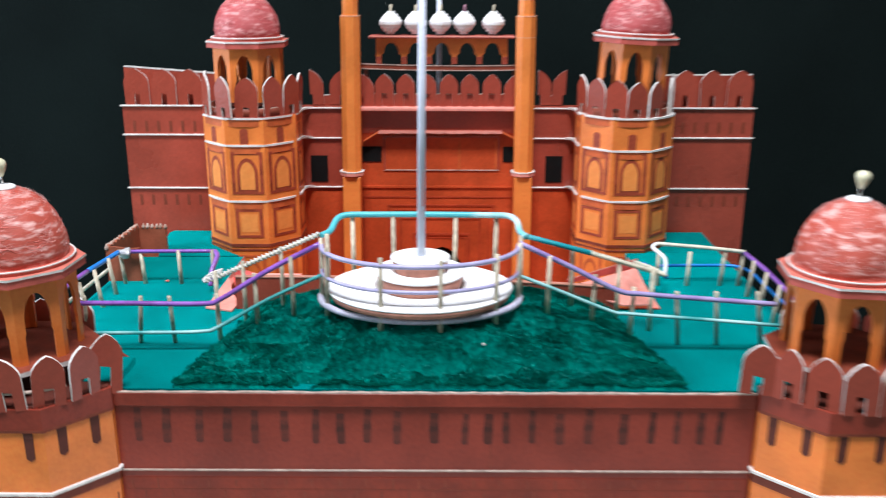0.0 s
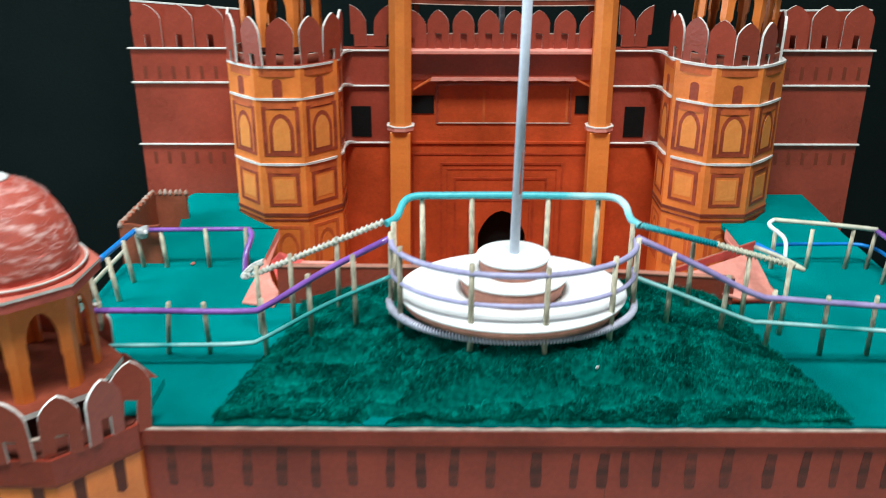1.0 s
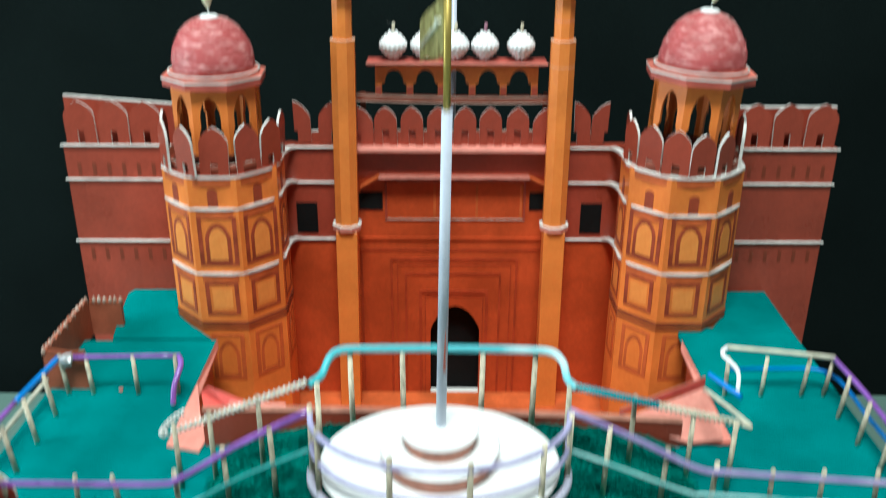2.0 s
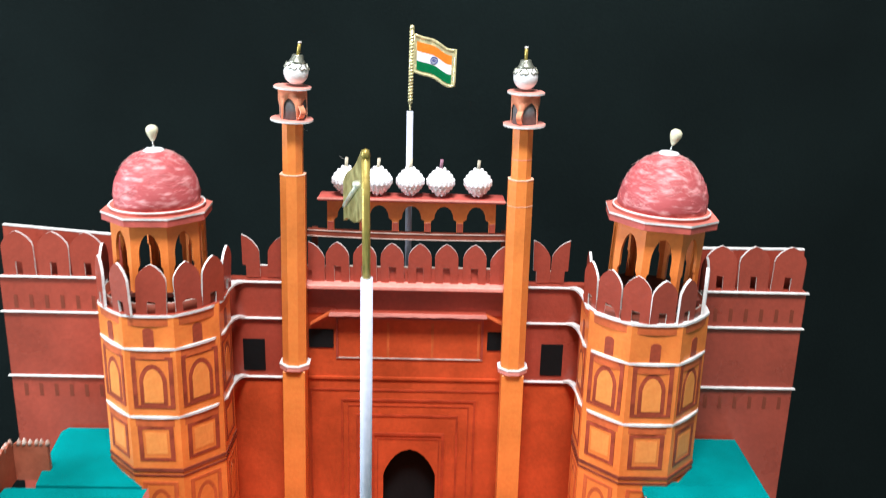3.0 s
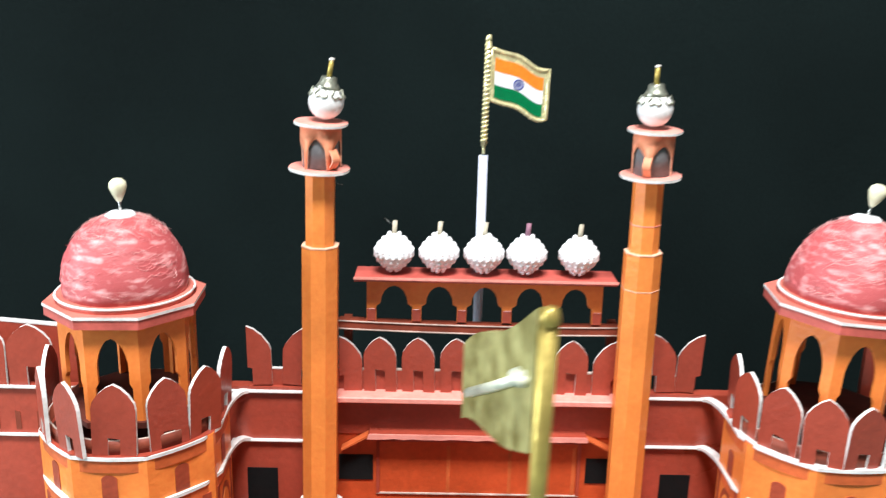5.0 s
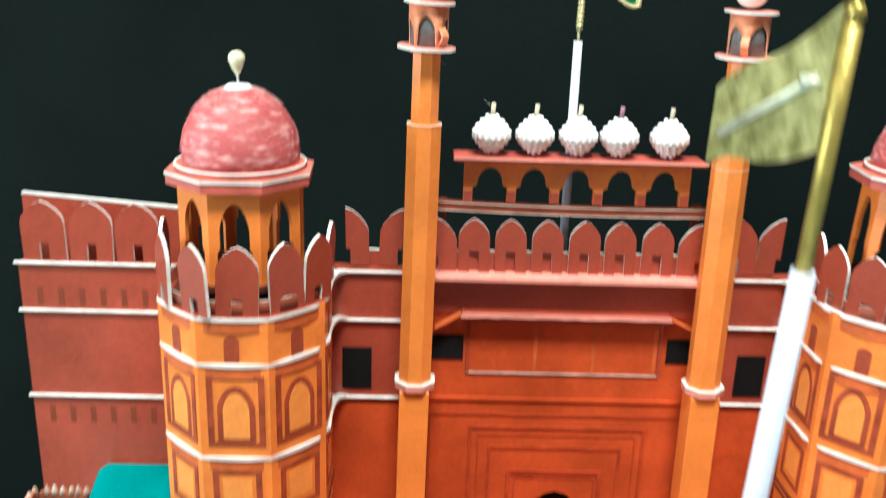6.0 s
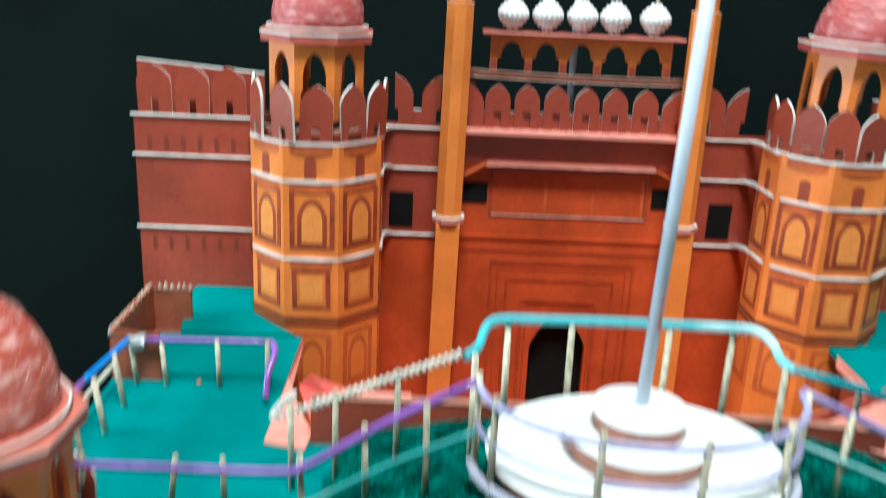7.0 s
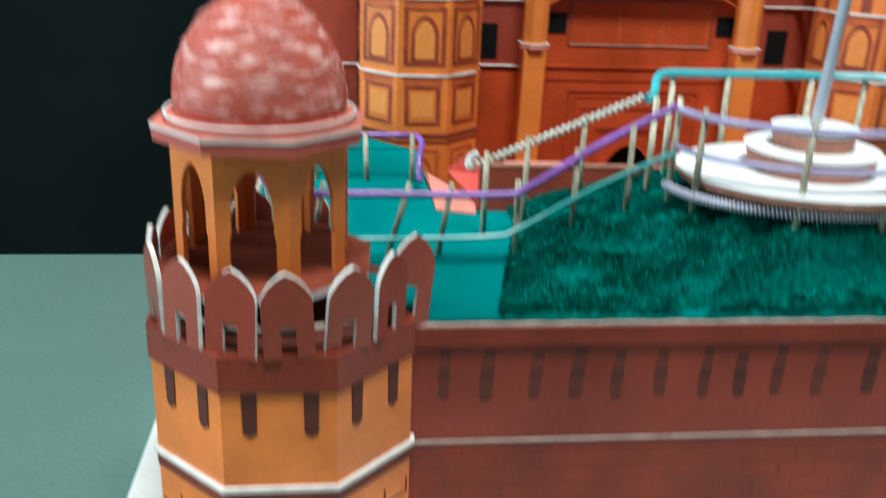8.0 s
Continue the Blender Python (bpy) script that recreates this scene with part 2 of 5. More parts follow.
def prism(bm, outline, z0, z1, slot=0, edge=None):
    """An outline in x and y, raised from z0 to z1. edge: the slot of its cut sides."""
    lo = [bm.verts.new((x, y, z0)) for x, y in outline]
    hi = [bm.verts.new((x, y, z1)) for x, y in outline]
    made = [bm.faces.new(hi), bm.faces.new(lo[::-1])]
    n = len(outline)
    sides = [bm.faces.new((lo[i], lo[(i + 1) % n], hi[(i + 1) % n], hi[i])) for i in range(n)]
    for f in made:
        f.material_index = slot
    for f in sides:
        f.material_index = slot if edge is None else edge
    return bm


def upright(bm, outline, y0, y1, slot=0, edge=None, at=(0, 0)):
    """An outline in x and z, standing, from y0 (front) to y1."""
    a = [bm.verts.new((x + at[0], y0, z + at[1])) for x, z in outline]
    b = [bm.verts.new((x + at[0], y1, z + at[1])) for x, z in outline]
    fs = [bm.faces.new(a), bm.faces.new(b[::-1])]
    n = len(outline)
    ss = [bm.faces.new((a[i], b[i], b[(i + 1) % n], a[(i + 1) % n])) for i in range(n)]
    for f in fs:
        f.material_index = slot
    for f in ss:
        f.material_index = slot if edge is None else edge
    return bm


def lathe(bm, profile, seg=24, slot=0, at=(0, 0, 0), sx=1.0, sy=1.0):
    rings = []
    for r, z in profile:
        if r < 1e-6:
            rings.append([bm.verts.new((at[0], at[1], at[2] + z))])
        else:
            rings.append([bm.verts.new((at[0] + sx * r * math.cos(2 * math.pi * k / seg), at[1] + sy * r * math.sin(2 * math.pi * k / seg), at[2] + z)) for k in range(seg)])
    for a, b in zip(rings, rings[1:]):
        for k in range(seg):
            q = [a[k % len(a)], a[(k + 1) % len(a)], b[(k + 1) % len(b)], b[k % len(b)]]
            q = list(dict.fromkeys(q))
            if len(q) > 2:
                f = bm.faces.new(q)
                f.material_index, f.smooth = slot, True
    for ring, low in ((rings[0], True), (rings[-1], False)):
        if len(ring) > 2:
            f = bm.faces.new(ring[::-1] if low else ring)
            f.material_index = slot
    return bm


def smooth_path(points, n=6):
    """A Catmull-Rom line through the points."""
    ps = [Vector(p) for p in points]
    ps = [2 * ps[0] - ps[1]] + ps + [2 * ps[-1] - ps[-2]]
    out = []
    for i in range(1, len(ps) - 2):
        a, b, c, d = ps[i - 1 : i + 3]
        for k in range(n):
            t = k / n
            out.append(0.5 * (2 * b + (c - a) * t + (2 * a - 5 * b + 4 * c - d) * t * t + (3 * b - a - 3 * c + d) * t ** 3))
    return out + [ps[-2]]


def tube(bm, path, r, seg=8, slot=0, taper=1.0):
    path = [Vector(p) for p in path]
    rings = []
    side = Vector((0.3, 0.2, 1.0))
    for i, p in enumerate(path):
        d = (path[min(i + 1, len(path) - 1)] - path[max(i - 1, 0)]).normalized()
        u = side - side.dot(d) * d
        if u.length < 1e-3:
            u = Vector((1, 0, 0)) - d.x * d
        u.normalize()
        side = u
        v = d.cross(u)
        rr = r * (1 + (taper - 1) * i / max(1, len(path) - 1))
        rings.append([bm.verts.new(p + rr * (math.cos(2 * math.pi * k / seg) * u + math.sin(2 * math.pi * k / seg) * v)) for k in range(seg)])
    for a, b in zip(rings, rings[1:]):
        for k in range(seg):
            f = bm.faces.new((a[k], a[(k + 1) % seg], b[(k + 1) % seg], b[k]))
            f.smooth, f.material_index = True, slot
    bm.faces.new(rings[0][::-1]).material_index = slot
    bm.faces.new(rings[-1]).material_index = slot
    return bm


def coil(bm, path, r, wire, pitch, seg=5, slot=0):
    """A wire wound round a line."""
    path = [Vector(p) for p in path]
    length = sum((b - a).length for a, b in zip(path, path[1:]))
    n = max(8, int(length / pitch * 8))
    pts, acc, i = [], 0.0, 0
    for k in range(n + 1):
        s = length * k / n
        while i < len(path) - 2 and acc + (path[i + 1] - path[i]).length < s:
            acc += (path[i + 1] - path[i]).length
            i += 1
        d = (path[i + 1] - path[i])
        p = path[i] + d * min(1.0, (s - acc) / max(d.length, 1e-6))
        d.normalize()
        u = Vector((0, 0, 1)).cross(d)
        u = (u if u.length > 0.1 else Vector((1, 0, 0))).normalized()
        v = d.cross(u)
        a = 2 * math.pi * s / pitch
        pts.append(p + r * (math.cos(a) * u + math.sin(a) * v))
    return tube(bm, pts, wire, seg, slot)


def octagon(r, n=8, turn=22.5):
    return [(r * math.cos(math.radians(turn + 360 / n * k)), r * math.sin(math.radians(turn + 360 / n * k))) for k in range(n)]


def rounded(r, soft, n=48):
    """An octagon with its corners rounded off: soft 0 is the octagon, 1 a circle."""
    out = []
    for k in range(n):
        a = 2 * math.pi * k / n
        flat = r * math.cos(math.pi / 8) / math.cos((a + math.pi / 8) % (math.pi / 4) - math.pi / 8)
        q = flat * (1 - soft) + soft * r * 0.965
        out.append((q * math.cos(a), q * math.sin(a)))
    return out


def arch(w, h, spring, n=6, lift=1.25):
    """The pointed outline of an opening: half width w / 2, height h, springing at spring; from its foot at the right round to the left."""
    pts = [(w / 2, 0), (w / 2, spring)]
    for k in range(1, n):
        a = math.pi / 2 * k / n
        pts.append((w / 2 * math.cos(a) ** 0.9, spring + (h - spring) * math.sin(a) ** lift * (0.86 + 0.14 * k / n)))
    pts.append((0, h))
    return pts + [(-x, z) for x, z in pts[-2::-1]]


def bead_ball(bm, r, bumps, rows, slot=0, tall=1.0):
    """A ball woven of small round beads: widest at its middle, tapering like a top to both ends."""
    shape = lambda q: r * (0.3 + 0.7 * (1 - abs(q) ** 1.55))
    level = lambda q: r * tall * q * 0.93
    steps = [-1 + 0.125 * k for k in range(17)]
    lathe(bm, [(0, level(-1) - 0.04)] + [(shape(q) * 1.025, level(q)) for q in steps] + [(0, level(1) + 0.04)], 28, slot)
    for j in range(rows):
        q = -1 + 2 * j / (rows - 1)
        k = max(6, int(bumps * shape(q) / r))
        for i in range(k):
            b = 2 * math.pi * (i + 0.5 * (j % 2)) / k
            rr = shape(q) * 0.945
            lathe(bm, [(0, -0.1), (0.068, -0.065), (0.095, 0.0), (0.068, 0.065), (0, 0.1)], 7, slot, at=(rr * math.cos(b), rr * math.sin(b), level(q)))
    return bm


def merlon_outline(w, h, slit_w, slit_h):
    top = [(w / 2, 0), (w / 2, h * 0.66), (w / 2 * 0.93, h * 0.75), (w / 2 * 0.68, h * 0.86), (w / 2 * 0.34, h * 0.95), (0, h)]
    top = top + [(-x, z) for x, z in top[-2::-1]]
    slit = [(-slit_w / 2, 0), (-slit_w / 2, slit_h), (slit_w / 2, slit_h * 0.94), (slit_w / 2, 0)]
    return top + slit


def merlon_mesh(w, h, slit_w=0.34, slit_h=0.9, thick=0.13):
    bm = bmesh.new()
    upright(bm, merlon_outline(w, h, slit_w, slit_h), -thick / 2, thick / 2, 0, 1)
    return bm


# ---- the room (unseen, added to bounce light), table and cloth ----
def plain(name, x0, x1, y0, y1, z0, z1, material, label, category):
    return tagged(part(name, box(bmesh.new(), x0, x1, y0, y1, z0, z1), material), label, category, kind="structure")


plain("floor", -200, 200, -200, 140, -80, -75, PLASTER, "plain pale floor of the room", "floor")
plain("ceiling", -200, 200, -200, 140, 185, 190, PLASTER, "plain white ceiling of the room", "ceiling")
plain("wall_north", -200, 200, 140, 145, -75, 185, PLASTER, "plain pale wall behind the cloth", "wall")
plain("wall_south", -200, 200, -205, -200, -75, 185, PLASTER, "plain pale wall facing the model", "wall")
plain("wall_west", -205, -200, -200, 140, -75, 185, PLASTER, "plain pale side wall", "wall")
plain("wall_east", 200, 205, -200, 140, -75, 185, PLASTER, "plain pale side wall", "wall")

table = thing("table", (0, 0, 0), "plain table covered with a pale green-white sheet", "table")
part("tabletop", box(bmesh.new(), -85, 85, -45, 60.6, -3, 0, 0.3), SHEET, table)
for sx in (-78, 78):
    for sy in (-38, 54):
        part("leg", box(bmesh.new(), sx - 3, sx + 3, sy - 3, sy + 3, -75, -3, 0.3), WOOD, table)

bm = bmesh.new()
cols = 60
front = [(-140 + 280 * k / cols, 74 + 0.25 * math.sin(k * 0.5)) for k in range(cols + 1)]
prism(bm, front + [(x, y + 0.4) for x, y in front[::-1]], -75, 150)
tagged(part("backdrop", bm, CLOTH), "black cloth hanging behind the model", "cloth", kind="structure")

tagged(part("base_board", box(bmesh.new(), -22.2, 22.4, 26, 60.2, 0, 0.8, 0.08), BASE), "white foam base board lying on the table", "base board")

DECK = 8.2     # height of the teal terrace
FW = 33.8      # face of the front wall
BW = 58.5      # face of the rear wall

# ---- front wall ----
fw = thing("front_wall", (0, 0, 0), "low front wall of red card with painted brown slots and brick marks", "wall", kind="structure")
part("wall_panel", box(bmesh.new(), -13.5, 13.9, FW, FW + 0.4, 0.8, DECK - 0.12), DIMRED, fw)
part("coping", box(bmesh.new(), -13.4, 13.8, FW - 0.12, FW + 0.1, DECK - 0.72, DECK - 0.1, 0.03), DIMRED, fw)
bm = bmesh.new()
top_edge = [(-13.4 + 27.2 * k / 80, DECK - 0.09 + random.uniform(0.0, 0.045)) for k in range(81)]
upright(bm, [(-13.4, DECK - 0.11)] + top_edge + [(13.8, DECK - 0.11)], FW - 0.1, FW + 0.04)
part("paper_edge", bm, DULLEDGE, fw, "torn pale paper edge")
part("string_course", box(bmesh.new(), -13.45, 13.85, FW - 0.07, FW, 4.34, 4.43, 0.02), DULLEDGE, fw)
part("lower_panel", box(bmesh.new(), -13.45, 13.85, FW - 0.03, FW, 0.8, 4.02), BRICK, fw, "brick-red painted card below the string course")
part("card_seam", box(bmesh.new(), 2.62, 2.66, FW - 0.008, FW + 0.01, 4.5, 7.3), BROWN, fw)
base = None
for x in (-12.5, -11.3, -9.9, -8.7, -7.5, -6.2, -4.9, -3.8, -2.7, -1.4, 0.2, 1.5, 2.5, 3.3, 4.4, 5.6, 6.8, 8.3, 9.5, 10.6, 11.6, 12.4):
    m = cm(x, FW, 5.72 + random.uniform(-0.06, 0.06), 0, random.uniform(-2, 3), 0) @ Matrix.Diagonal((random.uniform(0.75, 1.15), 1, random.uniform(0.9, 1.04), 1))
    if base is None:
        bm = bmesh.new()
        upright(bm, [(-0.15, 0.03), (0.02, -0.03), (0.15, 0.04), (0.18, 0.5), (0.15, 1.1), (0.17, 1.58), (-0.14, 1.6), (-0.17, 1.2), (-0.2, 0.6)], -0.012, 0.02)
        base = part("painted_slot", bm, SLOT, fw)
        base.matrix_basis = m
    else:
        again(base, fw, m)
bm = bmesh.new()
for row in range(5):
    z1 = 4.0 - row * 0.57
    box(bm, -13.3, 13.7, FW - 0.042, FW - 0.02, z1 - 0.57, z1 - 0.54)
    x = -13.0 + 0.55 * (row % 2)
    while x < 13.6:
        box(bm, x - 0.04, x + 0.03, FW - 0.044, FW - 0.02, z1 - 0.54 + random.uniform(0.0, 0.2), z1 - random.uniform(0.02, 0.12))
        x += 1.16 + random.uniform(-0.1, 0.1)
part("brick_marks", bm, BROWN, fw)



# ---- towers with pavilion and dome ----
def arcade_panel(w, h, open_w, open_h, thick, foot):
    """One side of a pavilion: an arch open at its foot, with small capitals on the pillars."""
    bm = bmesh.new()
    cap = open_h * 0.42
    inner = [(open_w / 2 + foot, 0), (open_w / 2 + foot, cap - 0.06), (open_w / 2, cap + 0.1)]
    up = arch(open_w, open_h, open_h * 0.66)[1:]
    inner += up[:-1] + [(-x, z) for x, z in inner[::-1]]
    outline = [(-w / 2, 0), (-w / 2, h), (w / 2, h), (w / 2, 0)] + inner
    upright(bm, outline, -thick, 0)
    return bm


def dome(parent, r, z0, height, lean, seed, coat, full=0.86):
    rnd = random.Random(seed)
    bm = bmesh.new()
    prof = [(r * 0.985, 0.0), (r, height * 0.1)]
    for k in range(1, 13):
        a = math.pi / 2 * k / 12
        prof.append((max(0.0, r * math.cos(a) ** full), height * (0.1 + 0.9 * math.sin(a) ** 1.06)))
    prof[-1] = (0.0, height)
    lathe(bm, prof, 40, 0, at=(0, 0, z0))
    for v in bm.verts:
        k = noise.noise(Vector(v.co) * 1.3 + Vector((seed, 0, 0))) * 0.07 + noise.noise(Vector((v.co.x, v.co.y, v.co.z * 4)) * 2) * 0.03
        v.co.x *= 1 + k / r
        v.co.y *= 1 + k / r
    d = part("dome", bm, coat, parent, "dome wrapped in glossy pink and white threads")
    wrap = CORAL if coat is PINK else BLUSH
    for name, count, material, wire, lift in (("threads", 500, wrap, 0.0055, 0.0), ("pale_threads", 520, PALE, 0.0045, 0.002), ("frizz", 280, PALE, 0.005, 0.015)):
        verts, faces = [], []
        for _ in range(count):
            e = math.asin(min(0.99, rnd.uniform(0.0, 0.97))) / (math.pi / 2)
            patch = noise.noise(Vector((e * 5, seed * 3.1, 0.7)))
            a0 = rnd.uniform(0, 6.283)
            span = rnd.uniform(0.12, 0.42) / max(0.25, math.cos(math.pi / 2 * e))
            if name == "pale_threads" and noise.noise(Vector((math.cos(a0) * 1.7, math.sin(a0) * 1.7, e * 4 + seed))) < 0.02:
                continue
            tilt, loose = rnd.gauss(0, 0.06), rnd.uniform(0.0, 0.08) if rnd.random() < 0.3 else 0.0
            if name == "frizz":
                e, tilt, span, loose = rnd.uniform(0.45, 0.93) ** 0.8, rnd.gauss(0, 0.1), span * 0.4, rnd.uniform(0.02, 0.1)
            w = wire * rnd.uniform(0.7, 1.5)
            first = len(verts)
            for k in range(6):
                s = k / 5 - 0.5
                ee = min(0.97, max(0.0, e + tilt * s + 0.012 * math.sin(k * 2.1 + patch * 9)))
                a = math.pi / 2 * ee
                rr = r * math.cos(a) ** full + lift + loose * (s + 0.5) ** 2
                zz = z0 + height * (0.1 + 0.9 * math.sin(a) ** 1.06) + lift * math.sin(a) + 0.6 * loose * (s + 0.5) ** 2
                ca, sa = math.cos(a0 + span * s), math.sin(a0 + span * s)
                slim = w * (1 - 0.8 * (2 * s) ** 2)
                for dr, dz in ((-0.5, 0.9), (0.9, 0.0), (-0.5, -0.9)):
                    verts.append(((rr + dr * slim) * ca * U, (rr + dr * slim) * sa * U, (zz + dz * slim) * U))
                if k:
                    i = first + 3 * k
                    faces += [(i - 3 + j, i - 3 + (j + 1) % 3, i + (j + 1) % 3, i + j) for j in range(3)]
        me = bpy.data.meshes.new(name)
        me.from_pydata(verts, [], faces)
        me.materials.append(material)
        new(name, me).parent = parent
    bm = bmesh.new()
    lathe(bm, [(0.46, -0.1), (0.5, 0.0), (0.38, 0.09), (0, 0.12)], 9, 0, at=(0, 0, z0 + height))
    part("cap", bm, SNOW, parent, "small white paper disc")
    pin = Matrix.Translation((0, 0, z0 + height)) @ pose(0, 0, 0, lean[0], lean[1], 0)
    bm = bmesh.new()
    tube(bm, [(0, 0, 0), (0, 0, 0.55)], 0.045, 6)
    bmesh.ops.transform(bm, matrix=pin, verts=bm.verts)
    part("pin", bm, STEEL, parent)
    bm = bmesh.new()
    lathe(bm, [(0, 0.4), (0.08, 0.43), (0.2, 0.66), (0.29, 0.9), (0.27, 1.06), (0.15, 1.17), (0, 1.2)], 14)
    bmesh.ops.transform(bm, matrix=pin, verts=bm.verts)
    part("pin_head", bm, IVORY, parent, "teardrop pearl pin head")


def pavilion(parent, at, z0, z1, r, eave, dome_r, dome_h, lean, seed, coat, turn=0.0, foot=0.05, tip=0.0, slab=1.06, full=0.86, gap=0.58):
    """Open octagonal pavilion: floor, eight arched sides, eaves, drum and dome, all as parts of the tower."""
    # Floor browner than its red card: the shade inside is put into the colour.
    spot = part("pavilion", prism(bmesh.new(), octagon(eave * slab), z0 - 0.2, z0, 0, 1), (BROWN, WHITE) if slab > 1 else (DARK, DARK), parent, "open octagonal pavilion")
    spot.matrix_basis = cm(at[0], at[1], z0, 0, tip, 0) @ cm(0, 0, -z0, 0, 0, turn)
    side = 2 * r * math.sin(math.pi / 8)
    apothem = r * math.cos(math.pi / 8)
    base = None
    for k in range(8):
        a = 45 * k
        m = cm(0, 0, z0, 0, 0, a) @ cm(0, -apothem, 0)
        if base is None:
            base = part("arched_side", arcade_panel(side * 1.0, z1 - z0, side * gap, (z1 - z0) * 0.87, -0.14, foot), ORANGE, spot)
            base.matrix_basis = m
        else:
            again(base, spot, m)
    bm = bmesh.new()
    prism(bm, octagon(eave), z1 + 0.32, z1 + 0.42, 0, 1)
    part("eave", bm, (MUTED, WHITE), spot, "eave of red card with white cut edge")
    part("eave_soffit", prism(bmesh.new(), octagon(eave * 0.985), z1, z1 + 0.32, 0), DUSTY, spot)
    bm = bmesh.new()
    lathe(bm, [(dome_r * 1.09, 0), (dome_r * 1.1, 0.16), (dome_r * 1.04, 0.18)], 36, 0, at=(0, 0, z1 + 0.42))
    part("drum", bm, MUTED, spot)
    rim = [(dome_r * 1.1 * math.cos(2 * math.pi * k / 36), dome_r * 1.1 * math.sin(2 * math.pi * k / 36), z1 + 0.59) for k in range(37)]
    part("drum_edge", tube(bmesh.new(), rim, 0.045, 5), WHITE, spot)
    dome(spot, dome_r, z1 + 0.6, dome_h, lean, seed, coat, full)
    return spot


def merlon_ring(parent, places, z, r, seed, low=True, slit=0.62, thick=0.13):
    """Pointed battlements round a tower, one by one: the bearing from the front, the way each faces, distance, width and height."""
    rnd = random.Random(seed)
    made = {}
    for at, face, away, wide, h in places:
        m = cm(away * math.sin(math.radians(at)), -away * math.cos(math.radians(at)), z, 0, 0, face) @ cm(0, 0, 0, rnd.uniform(-2, 4), rnd.uniform(-2.5, 2.5), 0)
        if wide in made:
            again(made[wide], parent, m @ Matrix.Diagonal((1, 1, h / made[wide]["tall"], 1)))
        else:
            ob = part("merlon", merlon_mesh(wide, h, 0.38, slit, thick), (RED, WHITE), parent, "pointed battlement of red card with white cut edges")
            ob.matrix_basis, ob["tall"] = m, h
            made[wide] = ob
    if low:
        bm = bmesh.new()
        lathe(bm, [(r - 0.36, 0.0), (r - 0.36, 0.5), (r - 0.28, 0.5), (r - 0.28, 0.0)], 32, 0, at=(0, 0, z))
        part("low_parapet", bm, BROWN, parent)
        part("parapet_edge", tube(bmesh.new(), [((r - 0.32) * math.cos(2 * math.pi * k / 32), (r - 0.32) * math.sin(2 * math.pi * k / 32), z + 0.5) for k in range(33)], 0.035, 5), DULLEDGE, parent)


def framed_panel(w, h, kind):
    """Paintwork on one tower side, a hair's breadth proud: a frame, and within it an arch or a second frame."""
    bm = bmesh.new()
    t = 0.16
    if kind == "niche":
        upright(bm, arch(w, h, h * 0.85), -0.02, 0.01, 0)
        return bm
    for x0, x1, z0, z1 in ((-w / 2, w / 2, 0, t), (-w / 2, w / 2, h - t, h), (-w / 2, -w / 2 + t * 1.3, t, h - t), (w / 2 - t * 1.3, w / 2, t, h - t)):
        box(bm, x0, x1, -0.03, 0.01, z0, z1, 0, 0)
    box(bm, -w / 2 + t * 1.3, w / 2 - t * 1.3, -0.012, 0.01, t, h - t, 0, 1)
    if kind == "arch":
        aw, ah = w * 0.66, h * 0.8
        upright(bm, arch(aw, ah, ah * 0.6), -0.022, 0.01, 0, at=(0, t))
        aw2, ah2 = aw * 0.7, ah * 0.82
        upright(bm, arch(aw2, ah2, ah2 * 0.62), -0.034, 0.01, 2, at=(0, t + 0.14))
    else:
        box(bm, -w * 0.3, w * 0.3, -0.022, 0.01, h * 0.2, h * 0.82, 0, 2)
    return bm


def ring_band(parent, r, z_front, z_end, thick, sign):
    """A thin white band round the front of a tower that sweeps on, falling a little, into the gate-side wall."""
    line = [p for p in rounded(r, 0.5) if p[1] < 0.15 and p[0] < r * 0.9]
    line.sort(key=lambda p: math.atan2(p[1], p[0]) % (2 * math.pi))
    n = len(line)
    tail = smooth_path([(r * 0.95, -1.0, 0), (r * 0.93, 0.4, 0), (r * 0.94, 1.5, 0), (r * 0.99, 2.2, 0), (r * 1.08, 2.48, 0)], 4)
    line += [(p.x, p.y) for p in tail[1:]]
    fall = [0.0] * n + [(k + 1) / (len(line) - n) for k in range(len(line) - n)]
    rings = []
    bm = bmesh.new()
    for k, (x, y) in enumerate(line):
        a, b = line[max(k - 1, 0)], line[min(k + 1, len(line) - 1)]
        d = Vector((b[0] - a[0], b[1] - a[1])).normalized()
        zz = z_front + (z_end - z_front) * fall[k] ** 1.3
        ring = [(x, y), (x - d.y * 0.32, y + d.x * 0.32)]
        rings.append([bm.verts.new((sign * px, py, zz + dz)) for px, py, dz in ((*ring[0], 0), (*ring[1], 0), (*ring[1], -thick), (*ring[0], -thick))])
    for a, b in zip(rings, rings[1:]):
        for k in range(4):
            bm.faces.new((a[k], b[k], b[(k + 1) % 4], a[(k + 1) % 4]))
    bm.faces.new(rings[0])
    bm.faces.new(rings[-1][::-1])
    return part("string_course", bm, WHITE, parent)


